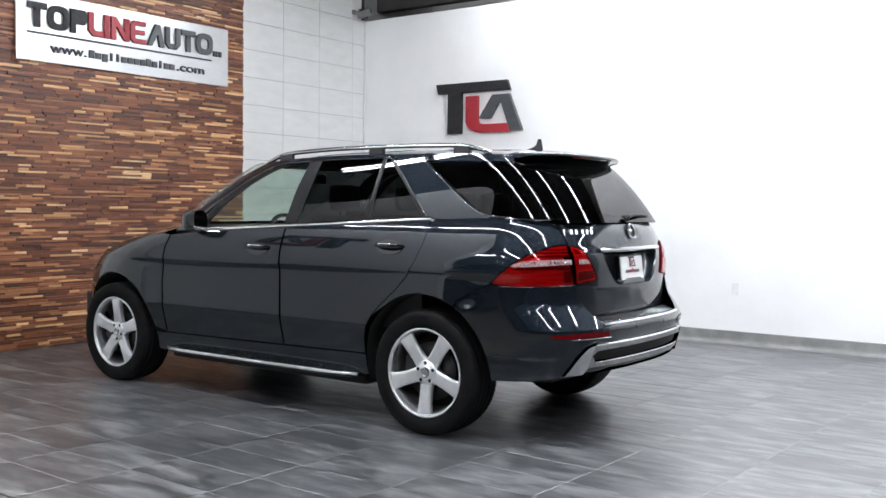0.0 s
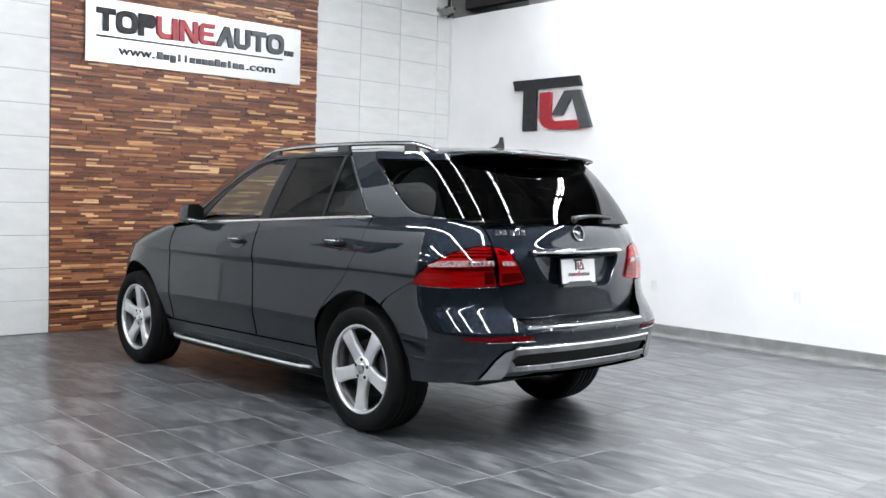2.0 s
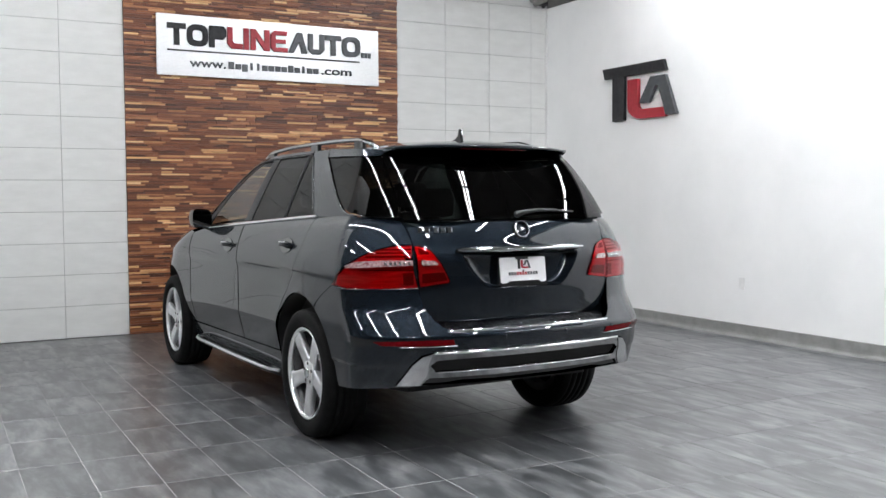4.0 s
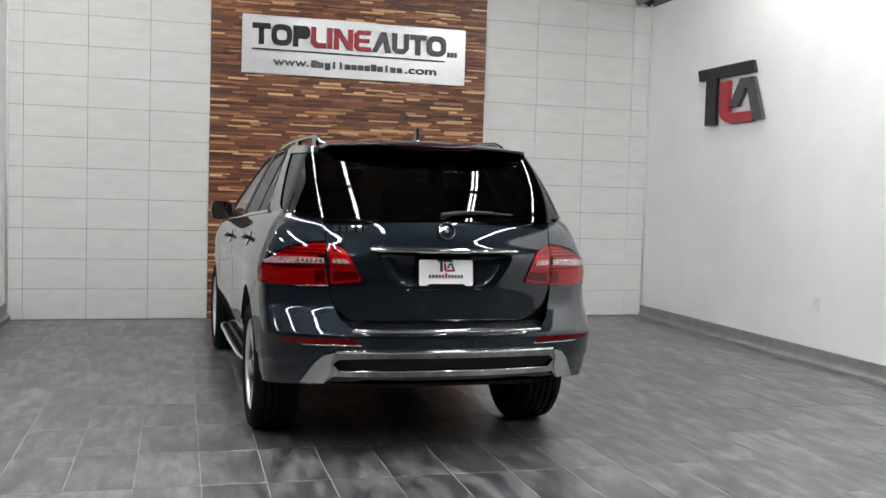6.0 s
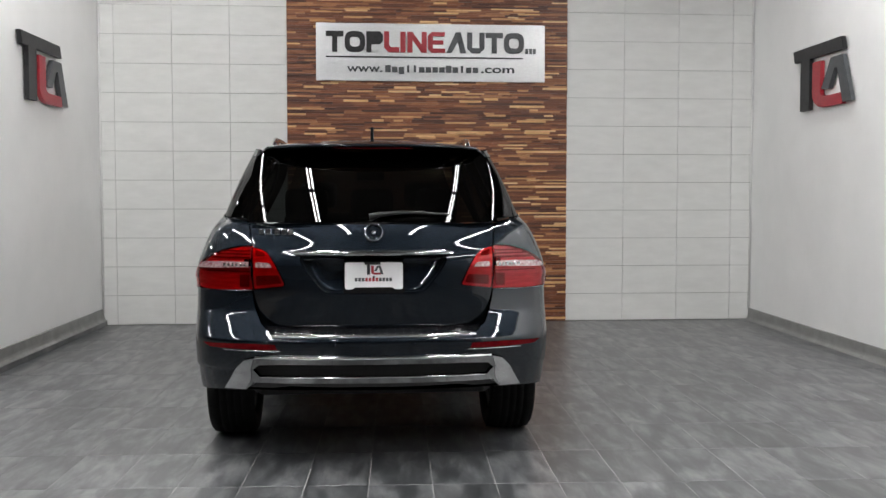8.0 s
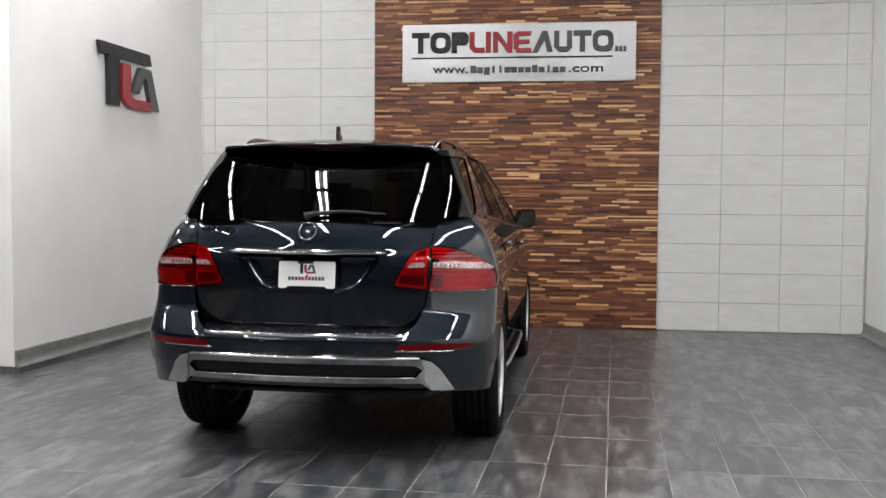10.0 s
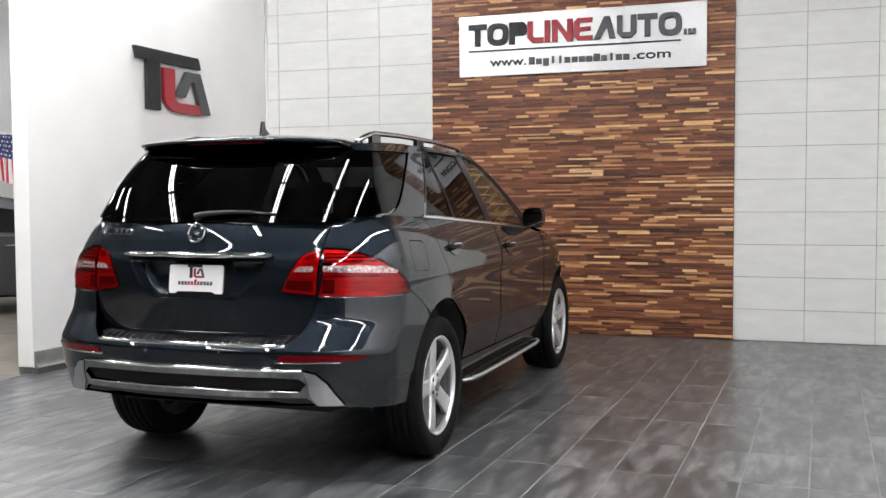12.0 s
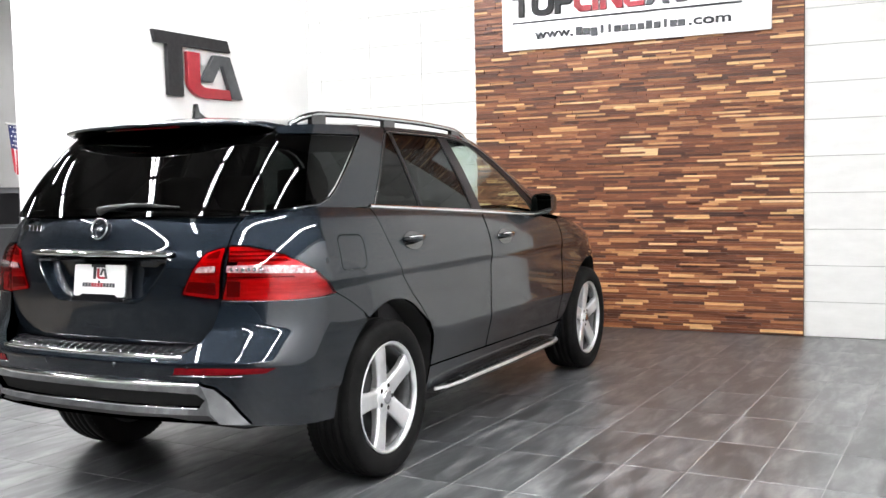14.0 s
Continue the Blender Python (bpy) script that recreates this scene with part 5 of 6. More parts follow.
    part("wheel_back", lathe([(-0.02, 0.0), (-0.02, 0.215)], 32), M_UNDER, hub, "dark wheel back")
    return hub


w = wheel()
w.matrix_basis = pose(0.818, 0, WHEEL_Z, -21)
for x, y, turn in ((0.818, BASE_Y, 0), (-0.818, 0.0, 180), (-0.818, BASE_Y, 180)):
    o = copy_thing(w, pose(x, y, WHEEL_Z, 0, 0, turn) @ pose(0, 0, 0, 36 * (y > 1)))
    o.parent = car

# underside, cabin floor and silencer
part("underbody", slab(rounded([(-0.60, -0.66), (0.60, -0.66), (0.66, -0.52), (0.47, -0.46), (0.47, 0.47), (0.85, 0.50), (0.85, 2.42), (0.47, 2.45), (0.47, 3.37), (0.80, 3.40), (0.7, 3.6), (-0.7, 3.6), (-0.80, 3.40), (-0.47, 3.37), (-0.47, 2.45), (-0.85, 2.42), (-0.85, 0.50), (-0.47, 0.47), (-0.47, -0.46), (-0.66, -0.52)], 0.02), "z", 0.34, 0.62), M_UNDER, car, "matt black underbody")
part("silencer", tube([(-0.33, -0.60, 0.43), (-0.28, -0.60, 0.43), (0.28, -0.60, 0.43), (0.33, -0.60, 0.43)], [0.05, 0.07, 0.07, 0.05], 16), M_UNDER, car, "dark silencer under the tail", True)
part("floorpan", slab(rounded([(-0.82, 0.52), (0.82, 0.52), (0.82, 2.40), (-0.82, 2.40)], 0.05), "z", 0.225, 0.345, 0.01), M_UNDER, car, "matt black floorpan")
part("axle", tube([(-0.7, 0, 0.34), (0.7, 0, 0.34)], 0.05, 10), M_UNDER, car, smooth=True)
part("boot_floor", box(-0.62, 0.62, -0.80, 0.55, 0.62, 0.95, 0.03), M_UNDER, car, "black load cover")
part("dashboard", slab(rounded([(1.75, 0.75), (2.3, 0.75), (2.3, 1.12), (2.0, 1.16), (1.80, 1.10)], 0.05), "x", -0.70, 0.70, 0.01), M_LEATHER, car, "black dashboard")
bm = tube([(-0.37 + 0.185 * math.cos(t), 1.63 + 0.06 * math.sin(t), 1.09 + 0.175 * math.sin(t)) for t in (2 * math.pi * k / 28 for k in range(28))], 0.016, 8, True)
steer = part("steering_wheel", bm, M_LEATHER, car, "black steering wheel", True)
part("steering_boss", box(-0.50, -0.24, 1.62, 1.70, 1.05, 1.13, 0.03), M_LEATHER, steer)


def seat(x, y, w, h, head):
    back = part("seat", box(x - w / 2, x + w / 2, y - 0.08, y + 0.06, 0.70, h, 0.05), M_LEATHER, car, "black leather seat", True)
    for hx in head:
        part("headrest", box(hx - 0.13, hx + 0.13, y - 0.10, y, h + 0.03, h + 0.21, 0.045), M_LEATHER, back, "black headrest", True)
        for dx in (-0.05, 0.05):
            part("headrest_post", tube([(hx + dx, y - 0.05, h - 0.02), (hx + dx, y - 0.05, h + 0.06)], 0.006, 6), M_CHROME, back, "thin steel post", True)
    part("cushion", box(x - w / 2, x + w / 2, y, y + 0.5, 0.60, 0.80, 0.05), M_LEATHER, back, "black seat cushion", True)


seat(-0.37, 1.15, 0.50, 1.27, (-0.37,))
seat(0.37, 1.15, 0.50, 1.27, (0.37,))
seat(0.0, 0.15, 1.26, 1.22, (-0.40, 0.0, 0.40))
part("headliner", slab([(-0.35, 1.60), (0.4, 1.655), (1.2, 1.63), (1.5, 1.59), (1.5, 1.60), (1.2, 1.64), (0.4, 1.665), (-0.35, 1.61)], "x", -0.56, 0.56), M_GREYTRIM, car, "grey roof lining")
for side in (-1, 1):
    part("door_lining", slab([(0.1, 0.6), (2.2, 0.6), (2.1, 1.14), (0.1, 1.22)], "x", side * 0.80, side * 0.82), M_LEATHER, car, "black door lining")
part("room_mirror", box(-0.11, 0.11, 1.70, 1.73, 1.50, 1.57, 0.012), M_PLASTIC, car, "black room mirror")


# ---- signs on the walls ----
BOARD_A, BOARD_B, BOARD_LOW, BOARD_HIGH = -1.10, 1.37, 2.617, 3.232
sign = thing("sign", pose((BOARD_A + BOARD_B) / 2, 0, BOARD_LOW), "brushed aluminium sign board with raised black and red letters", "sign")
SW, SH = BOARD_B - BOARD_A, BOARD_HIGH - BOARD_LOW
part("board", box(-SW / 2, SW / 2, -0.058, -0.040, 0, SH, 0.002), M_ALU, sign, "brushed aluminium board")
for u in (-SW / 2 + 0.2, SW / 2 - 0.2):
    part("bracket", box(u - 0.05, u + 0.05, -0.0405, -0.018, 0.1, SH - 0.1), M_BLACKL, sign, "dark wall bracket")


def ring(u0, u1, v0, v1, t):
    """A rounded hollow block as an outline with a slit."""
    out = rounded([(u0, v0), (u1, v0), (u1, v1), (u0, v1)], 0.09, 5)
    k = (u0 + u1) / 2, (v0 + v1) / 2
    inn = [(k[0] + (u - k[0]) * (1 - 2 * t / (u1 - u0)), k[1] + (v - k[1]) * (1 - 2 * t / (v1 - v0))) for u, v in out]
    return out, inn


def hollow(name, out, inn, a, b, mat, parent, label):
    bm = bmesh.new()
    loops = [[bm.verts.new((u, w, v)) for u, v in l] for w in (a, b) for l in (out, inn)]
    n = len(out)
    for i in range(n):
        j = (i + 1) % n
        for p, q in ((0, 1), (2, 3), (0, 2), (1, 3)):
            bm.faces.new((loops[p][i], loops[p][j], loops[q][j], loops[q][i]))
    bmesh.ops.recalc_face_normals(bm, faces=bm.faces)
    return part(name, bm, mat, parent, label)


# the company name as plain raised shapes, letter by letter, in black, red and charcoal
FRONT, BACK = -0.083, -0.057
V0, V1 = 0.305, 0.525
name_at = -SW / 2 + 0.105
widths = [("bar_t", 0.20, M_BLACKL), ("ring", 0.23, M_BLACKL), ("flag", 0.19, M_BLACKL), ("hook", 0.175, M_REDL), ("bar", 0.075, M_REDL), ("slash", 0.22, M_REDL), ("comb", 0.20, M_REDL), ("peak", 0.225, M_GREYL), ("cup", 0.20, M_GREYL), ("bar_t", 0.20, M_GREYL), ("ring", 0.23, M_GREYL)]
T = 0.055
u = name_at
for shape_, w, m in widths:
    a, b = u, u + w - 0.012
    if shape_ == "ring":
        hollow("raised_shape", *ring(a, b, V0, V1, T), FRONT, BACK, m, sign, "raised plain shape")
    else:
        mid = (a + b) / 2
        o = {"bar_t": [(a, V1), (b, V1), (b, V1 - T), (mid + T / 2, V1 - T), (mid + T / 2, V0), (mid - T / 2, V0), (mid - T / 2, V1 - T), (a, V1 - T)],
             "flag": [(a, V0), (a, V1), (b - 0.03, V1), (b, V1 - 0.035), (b, V1 - 0.10), (b - 0.03, V1 - 0.135), (a + T, V1 - 0.135), (a + T, V0)],
             "hook": [(a, V1), (a, V0 + 0.05), (a + 0.05, V0), (b, V0), (b, V0 + T), (a + T + 0.02, V0 + T), (a + T, V0 + T + 0.02), (a + T, V1)],
             "bar": [(a, V0), (a, V1), (a + T, V1), (a + T, V0)],
             "slash": [(a, V0), (a, V1), (a + T, V1), (b - T, V0 + 0.085), (b - T, V1), (b, V1), (b, V0), (b - T, V0), (a + T, V1 - 0.085), (a + T, V0)],
             "comb": [(a, V0 + 0.04), (a, V1 - 0.04), (a + 0.04, V1), (b, V1), (b - 0.01, V1 - 0.045), (a + T, V1 - 0.045), (a + T, V0 + 0.132), (b - 0.02, V0 + 0.132), (b - 0.02, V0 + 0.09), (a + T, V0 + 0.09), (a + T, V0 + 0.045), (b, V0 + 0.045), (b, V0), (a + 0.04, V0)],
             "peak": [(a, V0), (a + 0.10, V1), (a + 0.155, V1), (b, V0), (b - 0.06, V0), (a + 0.125, V1 - 0.10), (a + 0.055, V0)],
             "cup": [(a, V1), (a, V0 + 0.05), (a + 0.05, V0), (b - 0.05, V0), (b, V0 + 0.05), (b, V1), (b - T, V1), (b - T, V0 + T), (a + T, V0 + T), (a + T, V1)]}[shape_]
        part("raised_shape", slab(o, "y", FRONT, BACK), m, sign, "raised plain shape")
    u += w
for k in range(3):
    part("raised_bar", box(u + 0.005 + 0.042 * k, u + 0.035 + 0.042 * k, FRONT + 0.01, BACK, V0, V0 + 0.055), M_GREYL, sign, "small raised bar")
part("sign_line", box(name_at, u - 0.02, FRONT + 0.012, BACK, 0.248, 0.262), M_BLACKL, sign, "thin raised line")


def lettering(name, words, width, height, m, parent, x, z, y):
    """Raised letters from the built-in font, set to a width and height, facing -y."""
    cu = bpy.data.curves.new(name, "FONT")
    cu.body, cu.extrude, cu.offset = words, 0.0, 0.012
    ob = new(name, cu)
    bpy.context.view_layer.update()
    me = bpy.data.meshes.new_from_object(ob.evaluated_get(bpy.context.evaluated_depsgraph_get()))
    bpy.data.objects.remove(ob)
    bm = bmesh.new()
    bm.from_mesh(me)
    bpy.data.meshes.remove(me)
    xs, ys = [v.co.x for v in bm.verts], [v.co.y for v in bm.verts]
    kx, kz = width / (max(xs) - min(xs)), height / (max(ys) - min(ys))
    x0, y0 = min(xs), min(ys)
    for v in bm.verts:
        v.co = (x + (v.co.x - x0) * kx, y, z + (v.co.y - y0) * kz)
    out = bmesh.ops.extrude_face_region(bm, geom=list(bm.faces))
    bmesh.ops.translate(bm, verts=[g for g in out["geom"] if isinstance(g, bmesh.types.BMVert)], vec=(0, 0.02, 0))
    bmesh.ops.recalc_face_normals(bm, faces=bm.faces)
    return part(name, bm, m, parent, "raised charcoal letters")


# web address: the plain words lettered, the company name between them as bars
W0, W1, Z0, ZH = -SW / 2 + 0.33, SW / 2 - 0.335, 0.095, 0.075
step = (W1 - W0) / 22.0
lettering("web_letters", "www.", step * 4.6, ZH * 0.78, M_GREYL, sign, W0, Z0, FRONT + 0.012)
lettering("web_letters", ".com", step * 4.4, ZH * 0.78, M_GREYL, sign, W1 - step * 4.4, Z0, FRONT + 0.012)
at, tall = W0 + step * 4.9, {0: 1.0, 3: 1.0, 4: 1.0, 9: 0.95, 11: 1.0}
span = (W1 - step * 4.7 - at) / 14
for k in range(14):
    narrow = k in (3, 4, 11)
    a = at + span * k + (span * 0.3 if narrow else span * 0.06)
    b = a + (span * 0.34 if narrow else span * 0.82)
    part("raised_bar", box(a, b, FRONT + 0.012, BACK, Z0 - (0.02 if k == 2 else 0), Z0 + ZH * (1.0 if k in tall else 0.76), 0.003), M_GREYL, sign, "small raised bar")

# dealer emblems on the side walls: dark angle, red hook and grey arch, standing off the wall
for x, turn, y0, span, z0, high in ((X_RIGHT, -1, -1.20, -1.24, 2.205, 0.60), (X_LEFT, 1, -2.31, 1.157, 2.20, 0.555)):
    emblem = thing("wall_emblem", (RIGHT_TURN if x > 0 else LEFT_TURN) @ pose(x, y0, z0), "raised black, red and grey emblem on a white wall", "sign", "wall emblems")
    for o, m in emblem_outlines():
        part("emblem_shape", slab([(span * q, high * v / 0.82) for q, v in o], "x", turn * 0.012, turn * 0.055, 0.003), m, emblem, {M_BLACKL: "black angled shape", M_REDL: "red hooked shape", M_GREYL: "charcoal arched shape"}[m])
    for q, v in ((0.22, 0.4), (0.6, 0.08), (0.8, 0.5)):
        part("stand_off", tube([(-turn * 0.002, span * q, high * v / 0.82), (turn * 0.014, span * q, high * v / 0.82)], 0.012, 8), M_FIX, emblem, "short wall fixing", True)


# ---- small fixtures on the walls ----
def outlet(x, y, z, turn):
    top = thing("wall_outlet", RIGHT_TURN @ pose(x, y, z), "white wall socket plate on the white wall", "socket", "wall sockets")
    part("plate", box(*sorted((0, turn * 0.008)), -0.036, 0.036, -0.058, 0.058, 0.003), M_FIX, top)
    for dz in (-0.022, 0.022):
        part("socket", box(*sorted((turn * 0.008, turn * 0.010)), -0.014, 0.014, dz - 0.013, dz + 0.013, 0.001), M_FIX, top, "white socket face")


outlet(X_RIGHT, -3.33, 0.52, -1)
outlet(X_RIGHT, -4.95, 0.55, -1)
cctv = thing("security_camera", pose(3.50, -0.01, 3.78), "small grey security camera in the upper wall corner", "camera")
part("mount", lathe([(0.0, 0.0), (0.0, 0.035), (-0.02, 0.03), (-0.03, 0.012), (-0.09, 0.012), (-0.09, 0.0)], 16, "y"), M_GREYTRIM, cctv, "grey wall mount", True)
bm = lathe([(-0.10, 0.0), (-0.10, 0.036), (-0.085, 0.042), (0.06, 0.042), (0.08, 0.03), (0.08, 0.0)], 20, "y")
bm.transform(Matrix.Translation((0, -0.16, -0.04)) @ Euler((radians(-18), 0, 0.5)).to_matrix().to_4x4())
part("housing", bm, M_GREYTRIM, cctv, "grey camera housing", True)
bm = lathe([(-0.108, 0.0), (-0.106, 0.024), (-0.098, 0.028)], 16, "y")
bm.transform(Matrix.Translation((0, -0.16, -0.04)) @ Euler((radians(-18), 0, 0.5)).to_matrix().to_4x4())
part("lens", bm, M_GLOSSBLACK, cctv, "dark lens", True)
conduit = thing("conduit", pose(3.66, -0.03, WALL_TOP), "dark cable conduit in the upper wall corner", "conduit")
part("pipe", tube([(0, 0, 0.0), (0, 0, CEIL - WALL_TOP)], 0.022, 10), M_BLACKL, conduit, smooth=True)
part("junction_box", box(-0.06, 0.04, -0.05, 0.028, 0.02, 0.14, 0.008), M_BLACKL, conduit, "dark junction box")

# dark beams under the ceiling, along the side wall
for x, y0, y1 in ((X_RIGHT + 0.30, -11.0, 0.0),):
    tagged(part("beam", box(x - 0.06, x + 0.06, y0, y1, 3.86, 4.12, 0.006), M_CEIL), "dark brown timber beam behind the wall top", "beam", kind="structure")


# ---- the next bay: grey saloon, and a small flag on the far side of the wall ----
M_SALOON = material("grey_lacquer", (0.04, 0.042, 0.045), 0.3, 0.5, coat=1.0)
mottled(M_SALOON, (0.035, 0.037, 0.04), (0.05, 0.052, 0.056), 300)
saloon = thing("saloon_car", pose(-7.55, 0.10, 0, 0, 0, 45), "dark grey saloon car parked in the next bay", "car")
low = [(-2.35, 0.45), (-2.30, 0.75), (-2.15, 0.92), (-1.3, 0.97), (0.9, 0.96), (1.6, 0.90), (2.2, 0.74), (2.35, 0.55), (2.33, 0.30), (1.88, 0.28)]
low += [(1.45 + 0.36 * math.cos(radians(a)), 0.33 + 0.36 * math.sin(radians(a))) for a in range(10, 180, 17)]
low += [(1.05, 0.24), (-1.0, 0.24)]
low += [(-1.40 + 0.36 * math.cos(radians(a)), 0.33 + 0.36 * math.sin(radians(a))) for a in range(10, 180, 17)]
low += [(-1.80, 0.26), (-2.3, 0.30)]
bm = bmesh.new()
rings = []
for y, kx in ((-0.90, 0.985), (-0.87, 1.0), (0.87, 1.0), (0.90, 0.985)):
    rings.append([bm.verts.new((x * kx, y, 0.6 + (z - 0.6) * (1.0 if abs(y) < 0.88 else 0.97))) for x, z in low])
for a, b in zip(rings, rings[1:]):
    for k in range(len(a)):
        bm.faces.new((a[k], a[(k + 1) % len(a)], b[(k + 1) % len(a)], b[k]))
bm.faces.new(rings[0])
bm.faces.new(rings[-1][::-1])
bmesh.ops.recalc_face_normals(bm, faces=bm.faces)
part("body", bm, M_SALOON, saloon)
cab = [(-1.75, 0.965), (-1.15, 1.36), (-0.6, 1.44), (0.2, 1.43), (0.6, 1.36), (1.25, 0.95)]
bm = bmesh.new()
rings = [[bm.verts.new((x, y * (1.0 if z < 1.0 else 0.80), z)) for x, z in cab] for y in (-0.80, 0.80)]
for k in range(len(cab)):
    j = (k + 1) % len(cab)
    bm.faces.new((rings[0][k], rings[0][j], rings[1][j], rings[1][k]))
bm.faces.new(rings[0])
bm.faces.new(rings[1][::-1])
bmesh.ops.recalc_face_normals(bm, faces=bm.faces)
part("roof", bm, M_SALOON, saloon)
for side in (-1, 1):
    for a, b, c, d in (((-1.30, 1.00), (-0.25, 1.00), (-0.25, 1.37), (-0.98, 1.36)), ((-0.18, 1.00), (0.98, 0.995), (0.50, 1.32), (-0.18, 1.37))):
        bm = bmesh.new()
        vs = [bm.verts.new((x, side * (0.80 - 0.16 * (z - 0.965) / 0.40 + 0.012), z)) for x, z in (a, b, c, d)]
        far = [bm.verts.new((v.co.x, v.co.y - side * 0.02, v.co.z)) for v in vs]
        bm.faces.new(vs)
        bm.faces.new(far[::-1])
        for k in range(4):
            bm.faces.new((vs[k], vs[(k + 1) % 4], far[(k + 1) % 4], far[k]))
        bmesh.ops.recalc_face_normals(bm, faces=bm.faces)
        part("side_window", bm, M_GLOSSBLACK, saloon, "dark side window")
    for x in (-0.85, 0.25):
        part("door_handle", tube([(x, side * 0.905, 0.84), (x + 0.09, side * 0.925, 0.845), (x + 0.18, side * 0.905, 0.85)], 0.012, 8), M_CHROME, saloon, "bright door handle", True)
    for x in (-1.40, 1.45):
        bm = lathe([(-0.10, 0.20), (-0.11, 0.28), (-0.08, 0.325), (0.08, 0.325), (0.11, 0.28), (0.10, 0.20)], 36, "y", True)
        bm.transform(Matrix.Translation((x, side * 0.80, 0.325)))
        tyre = part("tyre", bm, M_RUBBER, saloon, "black tyre", True)
        bm = lathe([(side * 0.02, 0.0), (side * 0.07, 0.05), (side * 0.05, 0.17), (side * 0.09, 0.21), (side * 0.0, 0.21)], 30, "y")
        bm.transform(Matrix.Translation((x, side * 0.80, 0.325)))
        part("rim", bm, M_ALLOY, tyre, "silver rim", True)
part("floorpan", box(-2.2, 2.2, -0.70, 0.70, 0.20, 0.40), M_UNDER, saloon, "black floorpan")

flag = thing("flag", LEFT_TURN @ pose(X_LEFT - 0.154, -3.36, 1.88), "small striped flag hanging from a white staff on the wall", "flag", "")
part("staff", tube([(0.004, 0, 0.0), (-0.37, 0, 0.042)], 0.008, 8), M_FIX, flag, "white staff", True)
part("staff_knob", lathe([(-0.385, 0.0), (-0.38, 0.011), (-0.368, 0.013), (-0.358, 0.008)], 12, "x"), M_FIX, flag, "white end knob", True).location = (0, 0, 0.0425)
part("staff_bracket", lathe([(0.003, 0.0), (0.003, 0.03), (-0.008, 0.028), (-0.03, 0.013), (-0.03, 0.0)], 14, "x"), M_FIX, flag, "white wall bracket", True)
M_FRED = mottled(material("flag_red", (0.45, 0.02, 0.03), 0.8), (0.36, 0.015, 0.03), (0.46, 0.03, 0.045), 15)
M_FBLUE = mottled(material("flag_blue", (0.02, 0.03, 0.12), 0.8), (0.014, 0.02, 0.09), (0.025, 0.035, 0.13), 15)
M_FWHITE = mottled(material("flag_white", (0.75, 0.75, 0.74), 0.8), (0.66, 0.66, 0.66), (0.76, 0.76, 0.75), 15)


def cloth(u, v):
    """A point of the cloth: u along the staff from its tip, v down the hanging fly, both 0 to 1."""
    return Vector((-0.36 + 0.33 * u + 0.02 * v * (1 - u), (0.012 + 0.018 * v) * math.sin(11 * u + 1.2 * v), 0.040 - 0.037 * u - 0.39 * v - 0.02 * v * u))


for k in range(13):
    bm = bmesh.new()
    rows = []
    v0 = 0.50 if k < 7 else 0.0
    for i in range(10):
        v = v0 + (1 - v0) * i / 9
        rows.append([bm.verts.new(cloth(u_, v) + Vector((0, d, 0))) for d in (0, 0.003) for u_ in (k / 13, (k + 0.5) / 13, (k + 1) / 13)])
    for a, b in zip(rows, rows[1:]):
        for p_, q_ in ((0, 1), (1, 2), (2, 5), (5, 4), (4, 3), (3, 0)):
            bm.faces.new((a[p_], b[p_], b[q_], a[q_]))
    bmesh.ops.recalc_face_normals(bm, faces=bm.faces)
    part("stripe", bm, M_FRED if k % 2 == 0 else M_FWHITE, flag, "cloth stripe")
bm = bmesh.new()
rows = []
for i in range(13):
    u_ = 7 / 13 * i / 12
    rows.append([bm.verts.new(cloth(u_, v) + Vector((0, d, 0))) for d in (0, 0.003) for v in (0.0, 0.5)])
for a, b in zip(rows, rows[1:]):
    for p_, q_ in ((0, 1), (1, 3), (3, 2), (2, 0)):
        bm.faces.new((a[p_], b[p_], b[q_], a[q_]))
bmesh.ops.recalc_face_normals(bm, faces=bm.faces)
canton = part("canton", bm, M_FBLUE, flag, "blue corner field")
for r in range(5):
    for q in range(4):
        p_ = cloth(0.06 + 0.125 * q + (0.06 if r % 2 else 0), 0.06 + 0.092 * r)
        part("star", slab([(p_.x + (0.0095 if k % 2 else 0.0045) * math.cos(math.pi * k / 5), p_.z + (0.0095 if k % 2 else 0.0045) * math.sin(math.pi * k / 5)) for k in range(10)], "y", p_.y - 0.0025, p_.y - 0.0005), M_FWHITE, canton, "white star")


# ---- pieces of the walls and the floor ----
def piece_mesh(name, sx, sy, sz, bevel, mat):
    """A block with softened edges on its front: x across, y deep (front at 0, back at sy), z up."""
    b = bevel
    v = [(b, 0, b), (sx - b, 0, b), (sx - b, 0, sz - b), (b, 0, sz - b), (0, b, 0), (sx, b, 0), (sx, b, sz), (0, b, sz), (0, sy, 0), (sx, sy, 0), (sx, sy, sz), (0, sy, sz)]
    f = [(0, 1, 2, 3), (0, 4, 5, 1), (1, 5, 6, 2), (2, 6, 7, 3), (3, 7, 4, 0), (4, 8, 9, 5), (5, 9, 10, 6), (6, 10, 11, 7), (7, 11, 8, 4)]
    me = bpy.data.meshes.new(name)
    me.from_pydata(v, [], f)
    me.materials.append(mat)
    return me


def gather(name, blocks, mat):
    """Joins blocks (vertices, faces) into one mesh."""
    vs, fs = [], []
    for v, f in blocks:
        n = len(vs)
        vs += v
        fs += [tuple(i + n for i in q) for q in f]
    me = bpy.data.meshes.new(name)
    me.from_pydata(vs, [], fs)
    me.materials.append(mat)
    return me


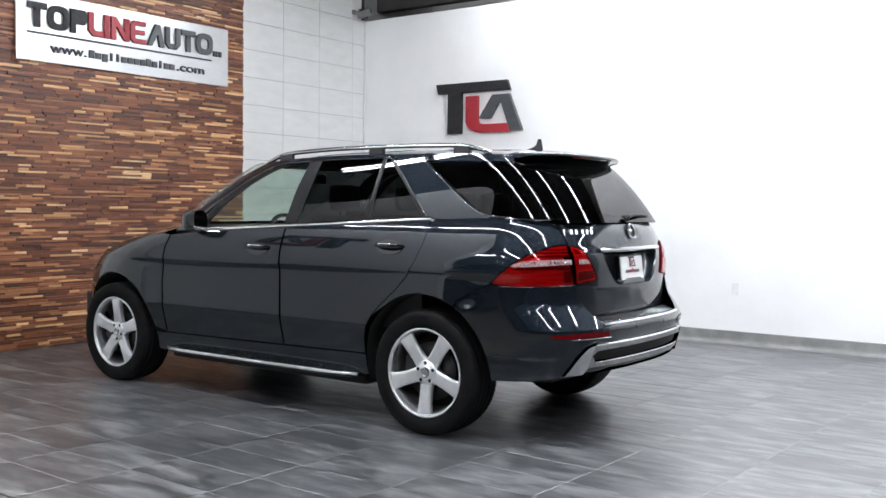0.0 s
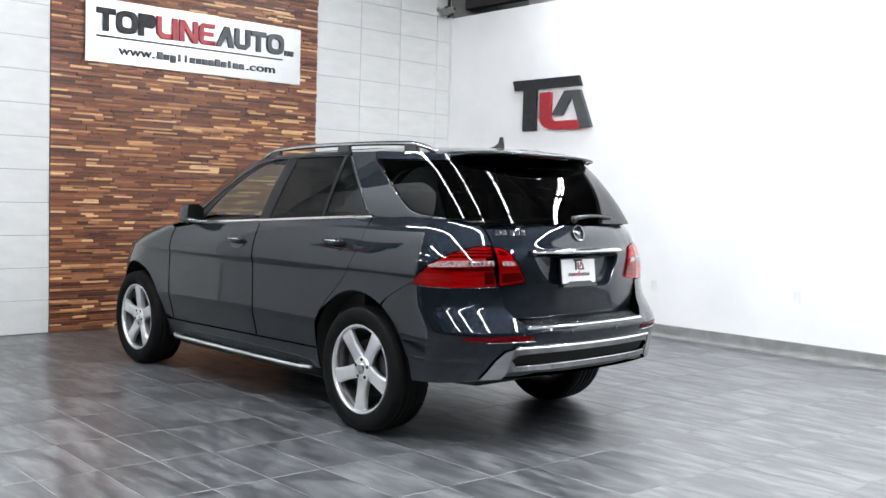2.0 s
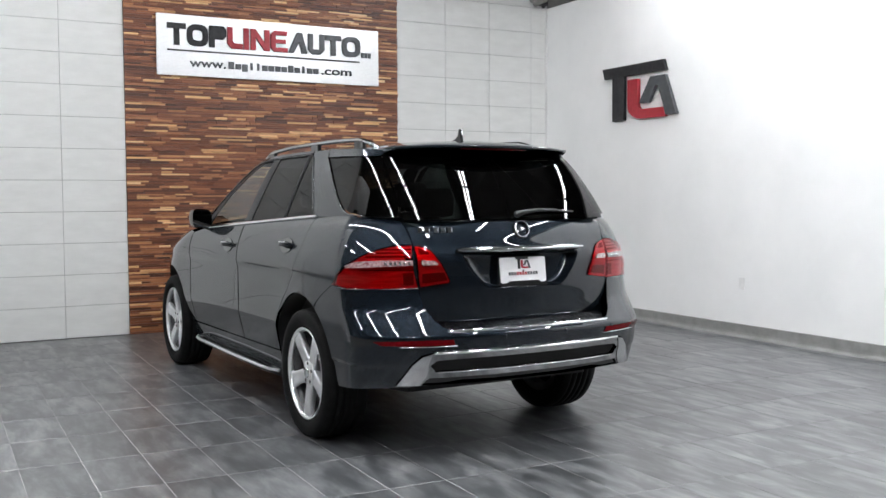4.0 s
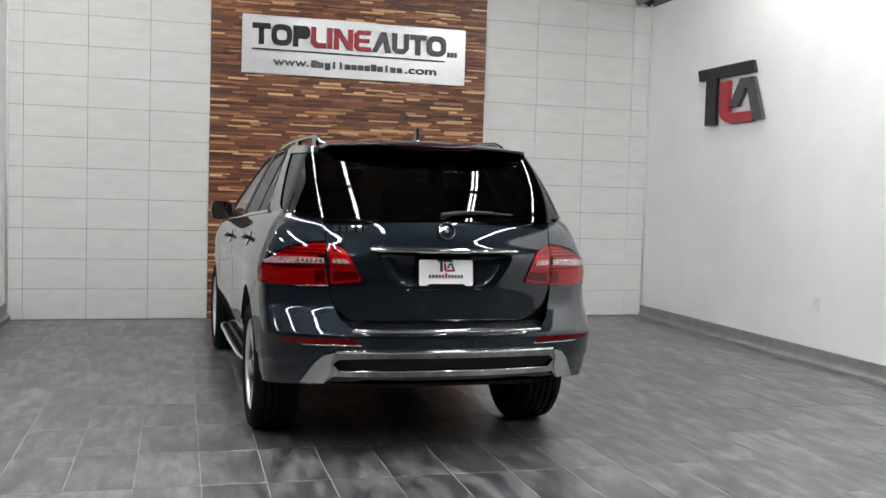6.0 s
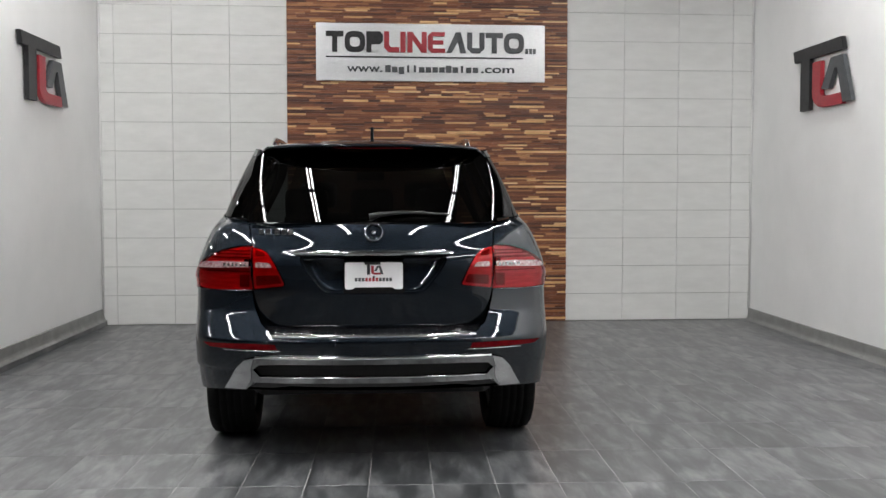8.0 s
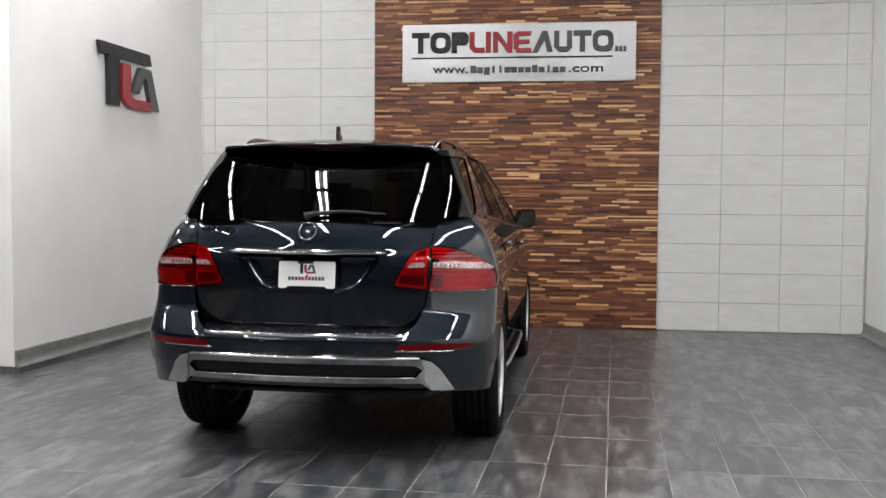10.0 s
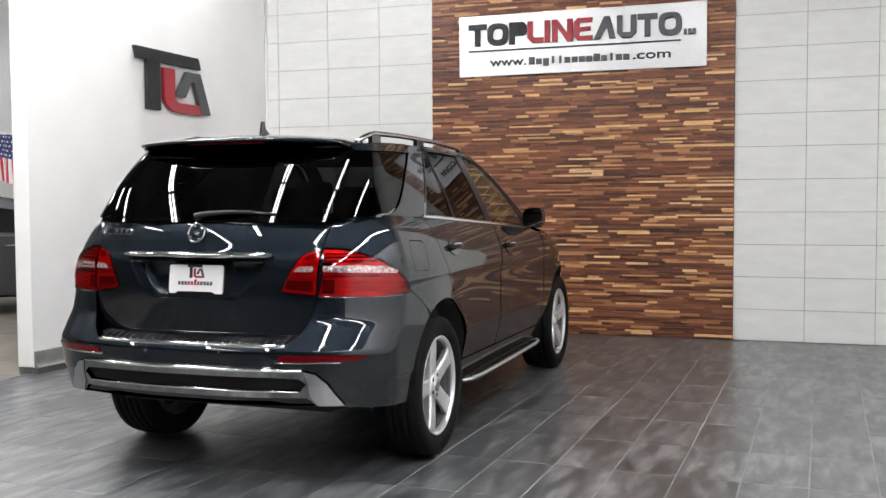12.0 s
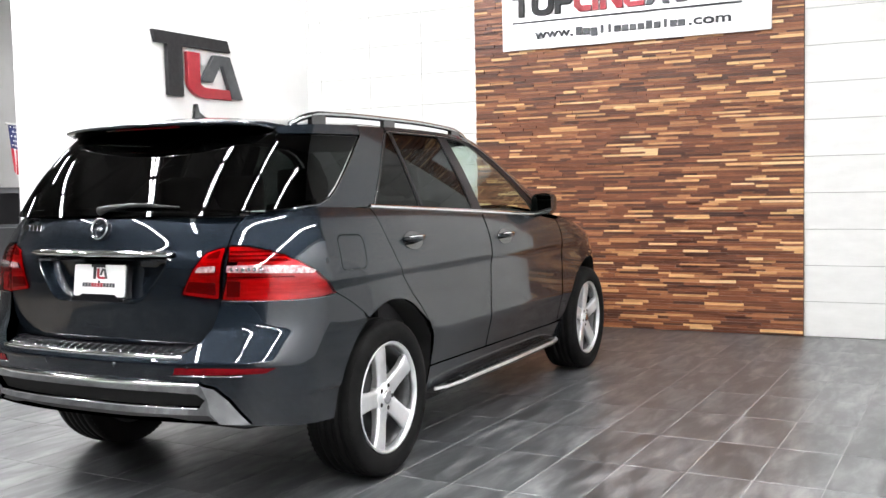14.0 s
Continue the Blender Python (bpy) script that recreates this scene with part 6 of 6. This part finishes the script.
J = 0.004
tile_sizes = {}
col_left = [X_LEFT, -3.226, -2.622, -2.018, WOOD_A]
col_right = [WOOD_B, 2.268, 2.880, 3.492, X_RIGHT]
for cols, z_first in ((col_left, 0.318), (col_right, 0.302)):
    zs = [0.004] + [z_first + 0.3085 * k for k in range(14) if z_first + 0.3085 * k < CEIL]
    for a, b in zip(cols, cols[1:]):
        for z0, z1 in zip(zs, zs[1:] + [CEIL]):
            key = (round(b - a, 3), round(z1 - z0, 3))
            if key not in tile_sizes:
                tile_sizes[key] = piece_mesh("wall_tile", b - a - J, 0.012, z1 - z0 - J, 0.0012, M_TILE)
            t = new("tile", tile_sizes[key])
            t.location = (a + J / 2, -0.003 + random.uniform(-0.0008, 0.0008), z0 + J / 2)
            t.parent = wall_back

# walnut strip cladding
cladding = tagged(part("wood_cladding", box(WOOD_A, WOOD_B, -0.008, 0.006, 0, CEIL), M_BLACKL), "feature panel of uneven walnut strips in many brown tones", "cladding", kind="structure")
rng = random.Random(7)
rest, strips, z = [], 0, 0.004
while z < CEIL - 0.01:
    h = min(rng.choice((0.016, 0.018, 0.020, 0.022, 0.025)), CEIL - z)
    x = WOOD_A
    while x < WOOD_B - 0.001:
        w = rng.uniform(0.09, 0.36)
        if x + w > WOOD_B - 0.07:
            w = WOOD_B - x
        deep = rng.choice((0.008, 0.010, 0.013, 0.017, 0.022, 0.026))
        near = 0.62 < z < 2.2 and x + w > -0.35
        if near and strips < 300:
            me = piece_mesh("wood_strip", w - 0.001, deep, h - 0.001, 0.001, M_WOOD)
            s = new("wood_strip", me)
            s.location, s.parent = (x, -0.008 - deep, z), cladding
            strips += 1
        else:
            y0, y1, b = -0.008 - deep, -0.008, 0.001
            x1, z1 = x + w - 0.001, z + h - 0.001
            v = [(x + b, y0, z + b), (x1 - b, y0, z + b), (x1 - b, y0, z1 - b), (x + b, y0, z1 - b), (x, y0 + b, z), (x1, y0 + b, z), (x1, y0 + b, z1), (x, y0 + b, z1),
                 (x, y1, z), (x1, y1, z), (x1, y1, z1), (x, y1, z1)]
            f = [(0, 1, 2, 3), (0, 4, 5, 1), (1, 5, 6, 2), (2, 6, 7, 3), (3, 7, 4, 0), (4, 8, 9, 5), (5, 9, 10, 6), (6, 10, 11, 7), (7, 11, 8, 4)]
            rest.append((v, f))
        x += w
    z += h
more = new("wood_strips", gather("wood_strips", rest, M_WOOD))
more.parent = cladding
tagged(more, "rows of walnut strips", kind="stuff")

# floor tiles in a plain grid, laid lengthwise and a little out of square with the room
floor = bpy.data.objects["floor"]
TW, TL, SKEW, GX, GY, G = 0.305, 0.605, 0.035, 0.376, -4.883, 0.0022
across, along = Vector((math.cos(SKEW), -math.sin(SKEW))), Vector((math.sin(SKEW), math.cos(SKEW)))
LIMITS = ((0, 1, FLOOR_LEFT), (0, -1, X_RIGHT + 0.12), (1, 1, -24.0), (1, -1, 0.004))


def trimmed(poly):
    """A convex outline cut off at the edges of the floor."""
    for axis, way, stop in LIMITS:
        out = []
        for a, b in zip(poly, poly[1:] + poly[:1]):
            da, db = way * (a[axis] - stop) if way > 0 else stop - a[axis], way * (b[axis] - stop) if way > 0 else stop - b[axis]
            if da >= 0:
                out.append(a)
            if da * db < 0:
                out.append(a.lerp(b, da / (da - db)))
        poly = out
        if len(poly) < 3:
            return []
    return poly


def tile_block(poly, z):
    """A thin tile over an outline, its top edge softened."""
    mid = sum(poly, Vector((0, 0))) / len(poly)
    n = len(poly)
    vs = [(*(p + (mid - p).normalized() * 0.001), z) for p in poly] + [(p.x, p.y, z - 0.0008) for p in poly] + [(p.x, p.y, z - 0.006) for p in poly]
    fs = [tuple(range(n))]
    for k in (0, n):
        fs += [(k + i, k + n + i, k + n + (i + 1) % n, k + (i + 1) % n) for i in range(n)]
    return vs, fs


rest, count, flat = [], 0, None
tile_rng = random.Random(11)
for i in range(-18, 14):
    for j in range(-36, 10):
        at = Vector((GX, GY)) + across * (i * TW) + along * (j * TL)
        quad = [at + across * (G + a * (TW - 2 * G)) + along * (G + b * (TL - 2 * G)) for a, b in ((0, 0), (1, 0), (1, 1), (0, 1))]
        poly = trimmed(quad)
        if not poly:
            continue
        z = tile_rng.uniform(-0.0006, 0.0)
        whole = len(poly) == 4 and all((p - q).length < 1e-6 for p, q in zip(poly, quad))
        if whole and at.y > -6.9 and -2.7 < at.x < 3.1 and count < 300:
            if flat is None:
                flat = gather("floor_tile", [tile_block([Vector((x, y)) for x, y in ((0, 0), (TW - 2 * G, 0), (TW - 2 * G, TL - 2 * G), (0, TL - 2 * G))], 0.0)], M_FLOOR)
            t = new("tile", flat)
            t.matrix_world = pose(quad[0].x, quad[0].y, z, 0, 0, -math.degrees(SKEW))
            t.parent = floor
            count += 1
        else:
            rest.append(tile_block(poly, z))
more = new("tiles", gather("floor_tiles", rest, M_FLOOR))
more.parent = floor
tagged(more, "dark grey floor tiles", kind="stuff")
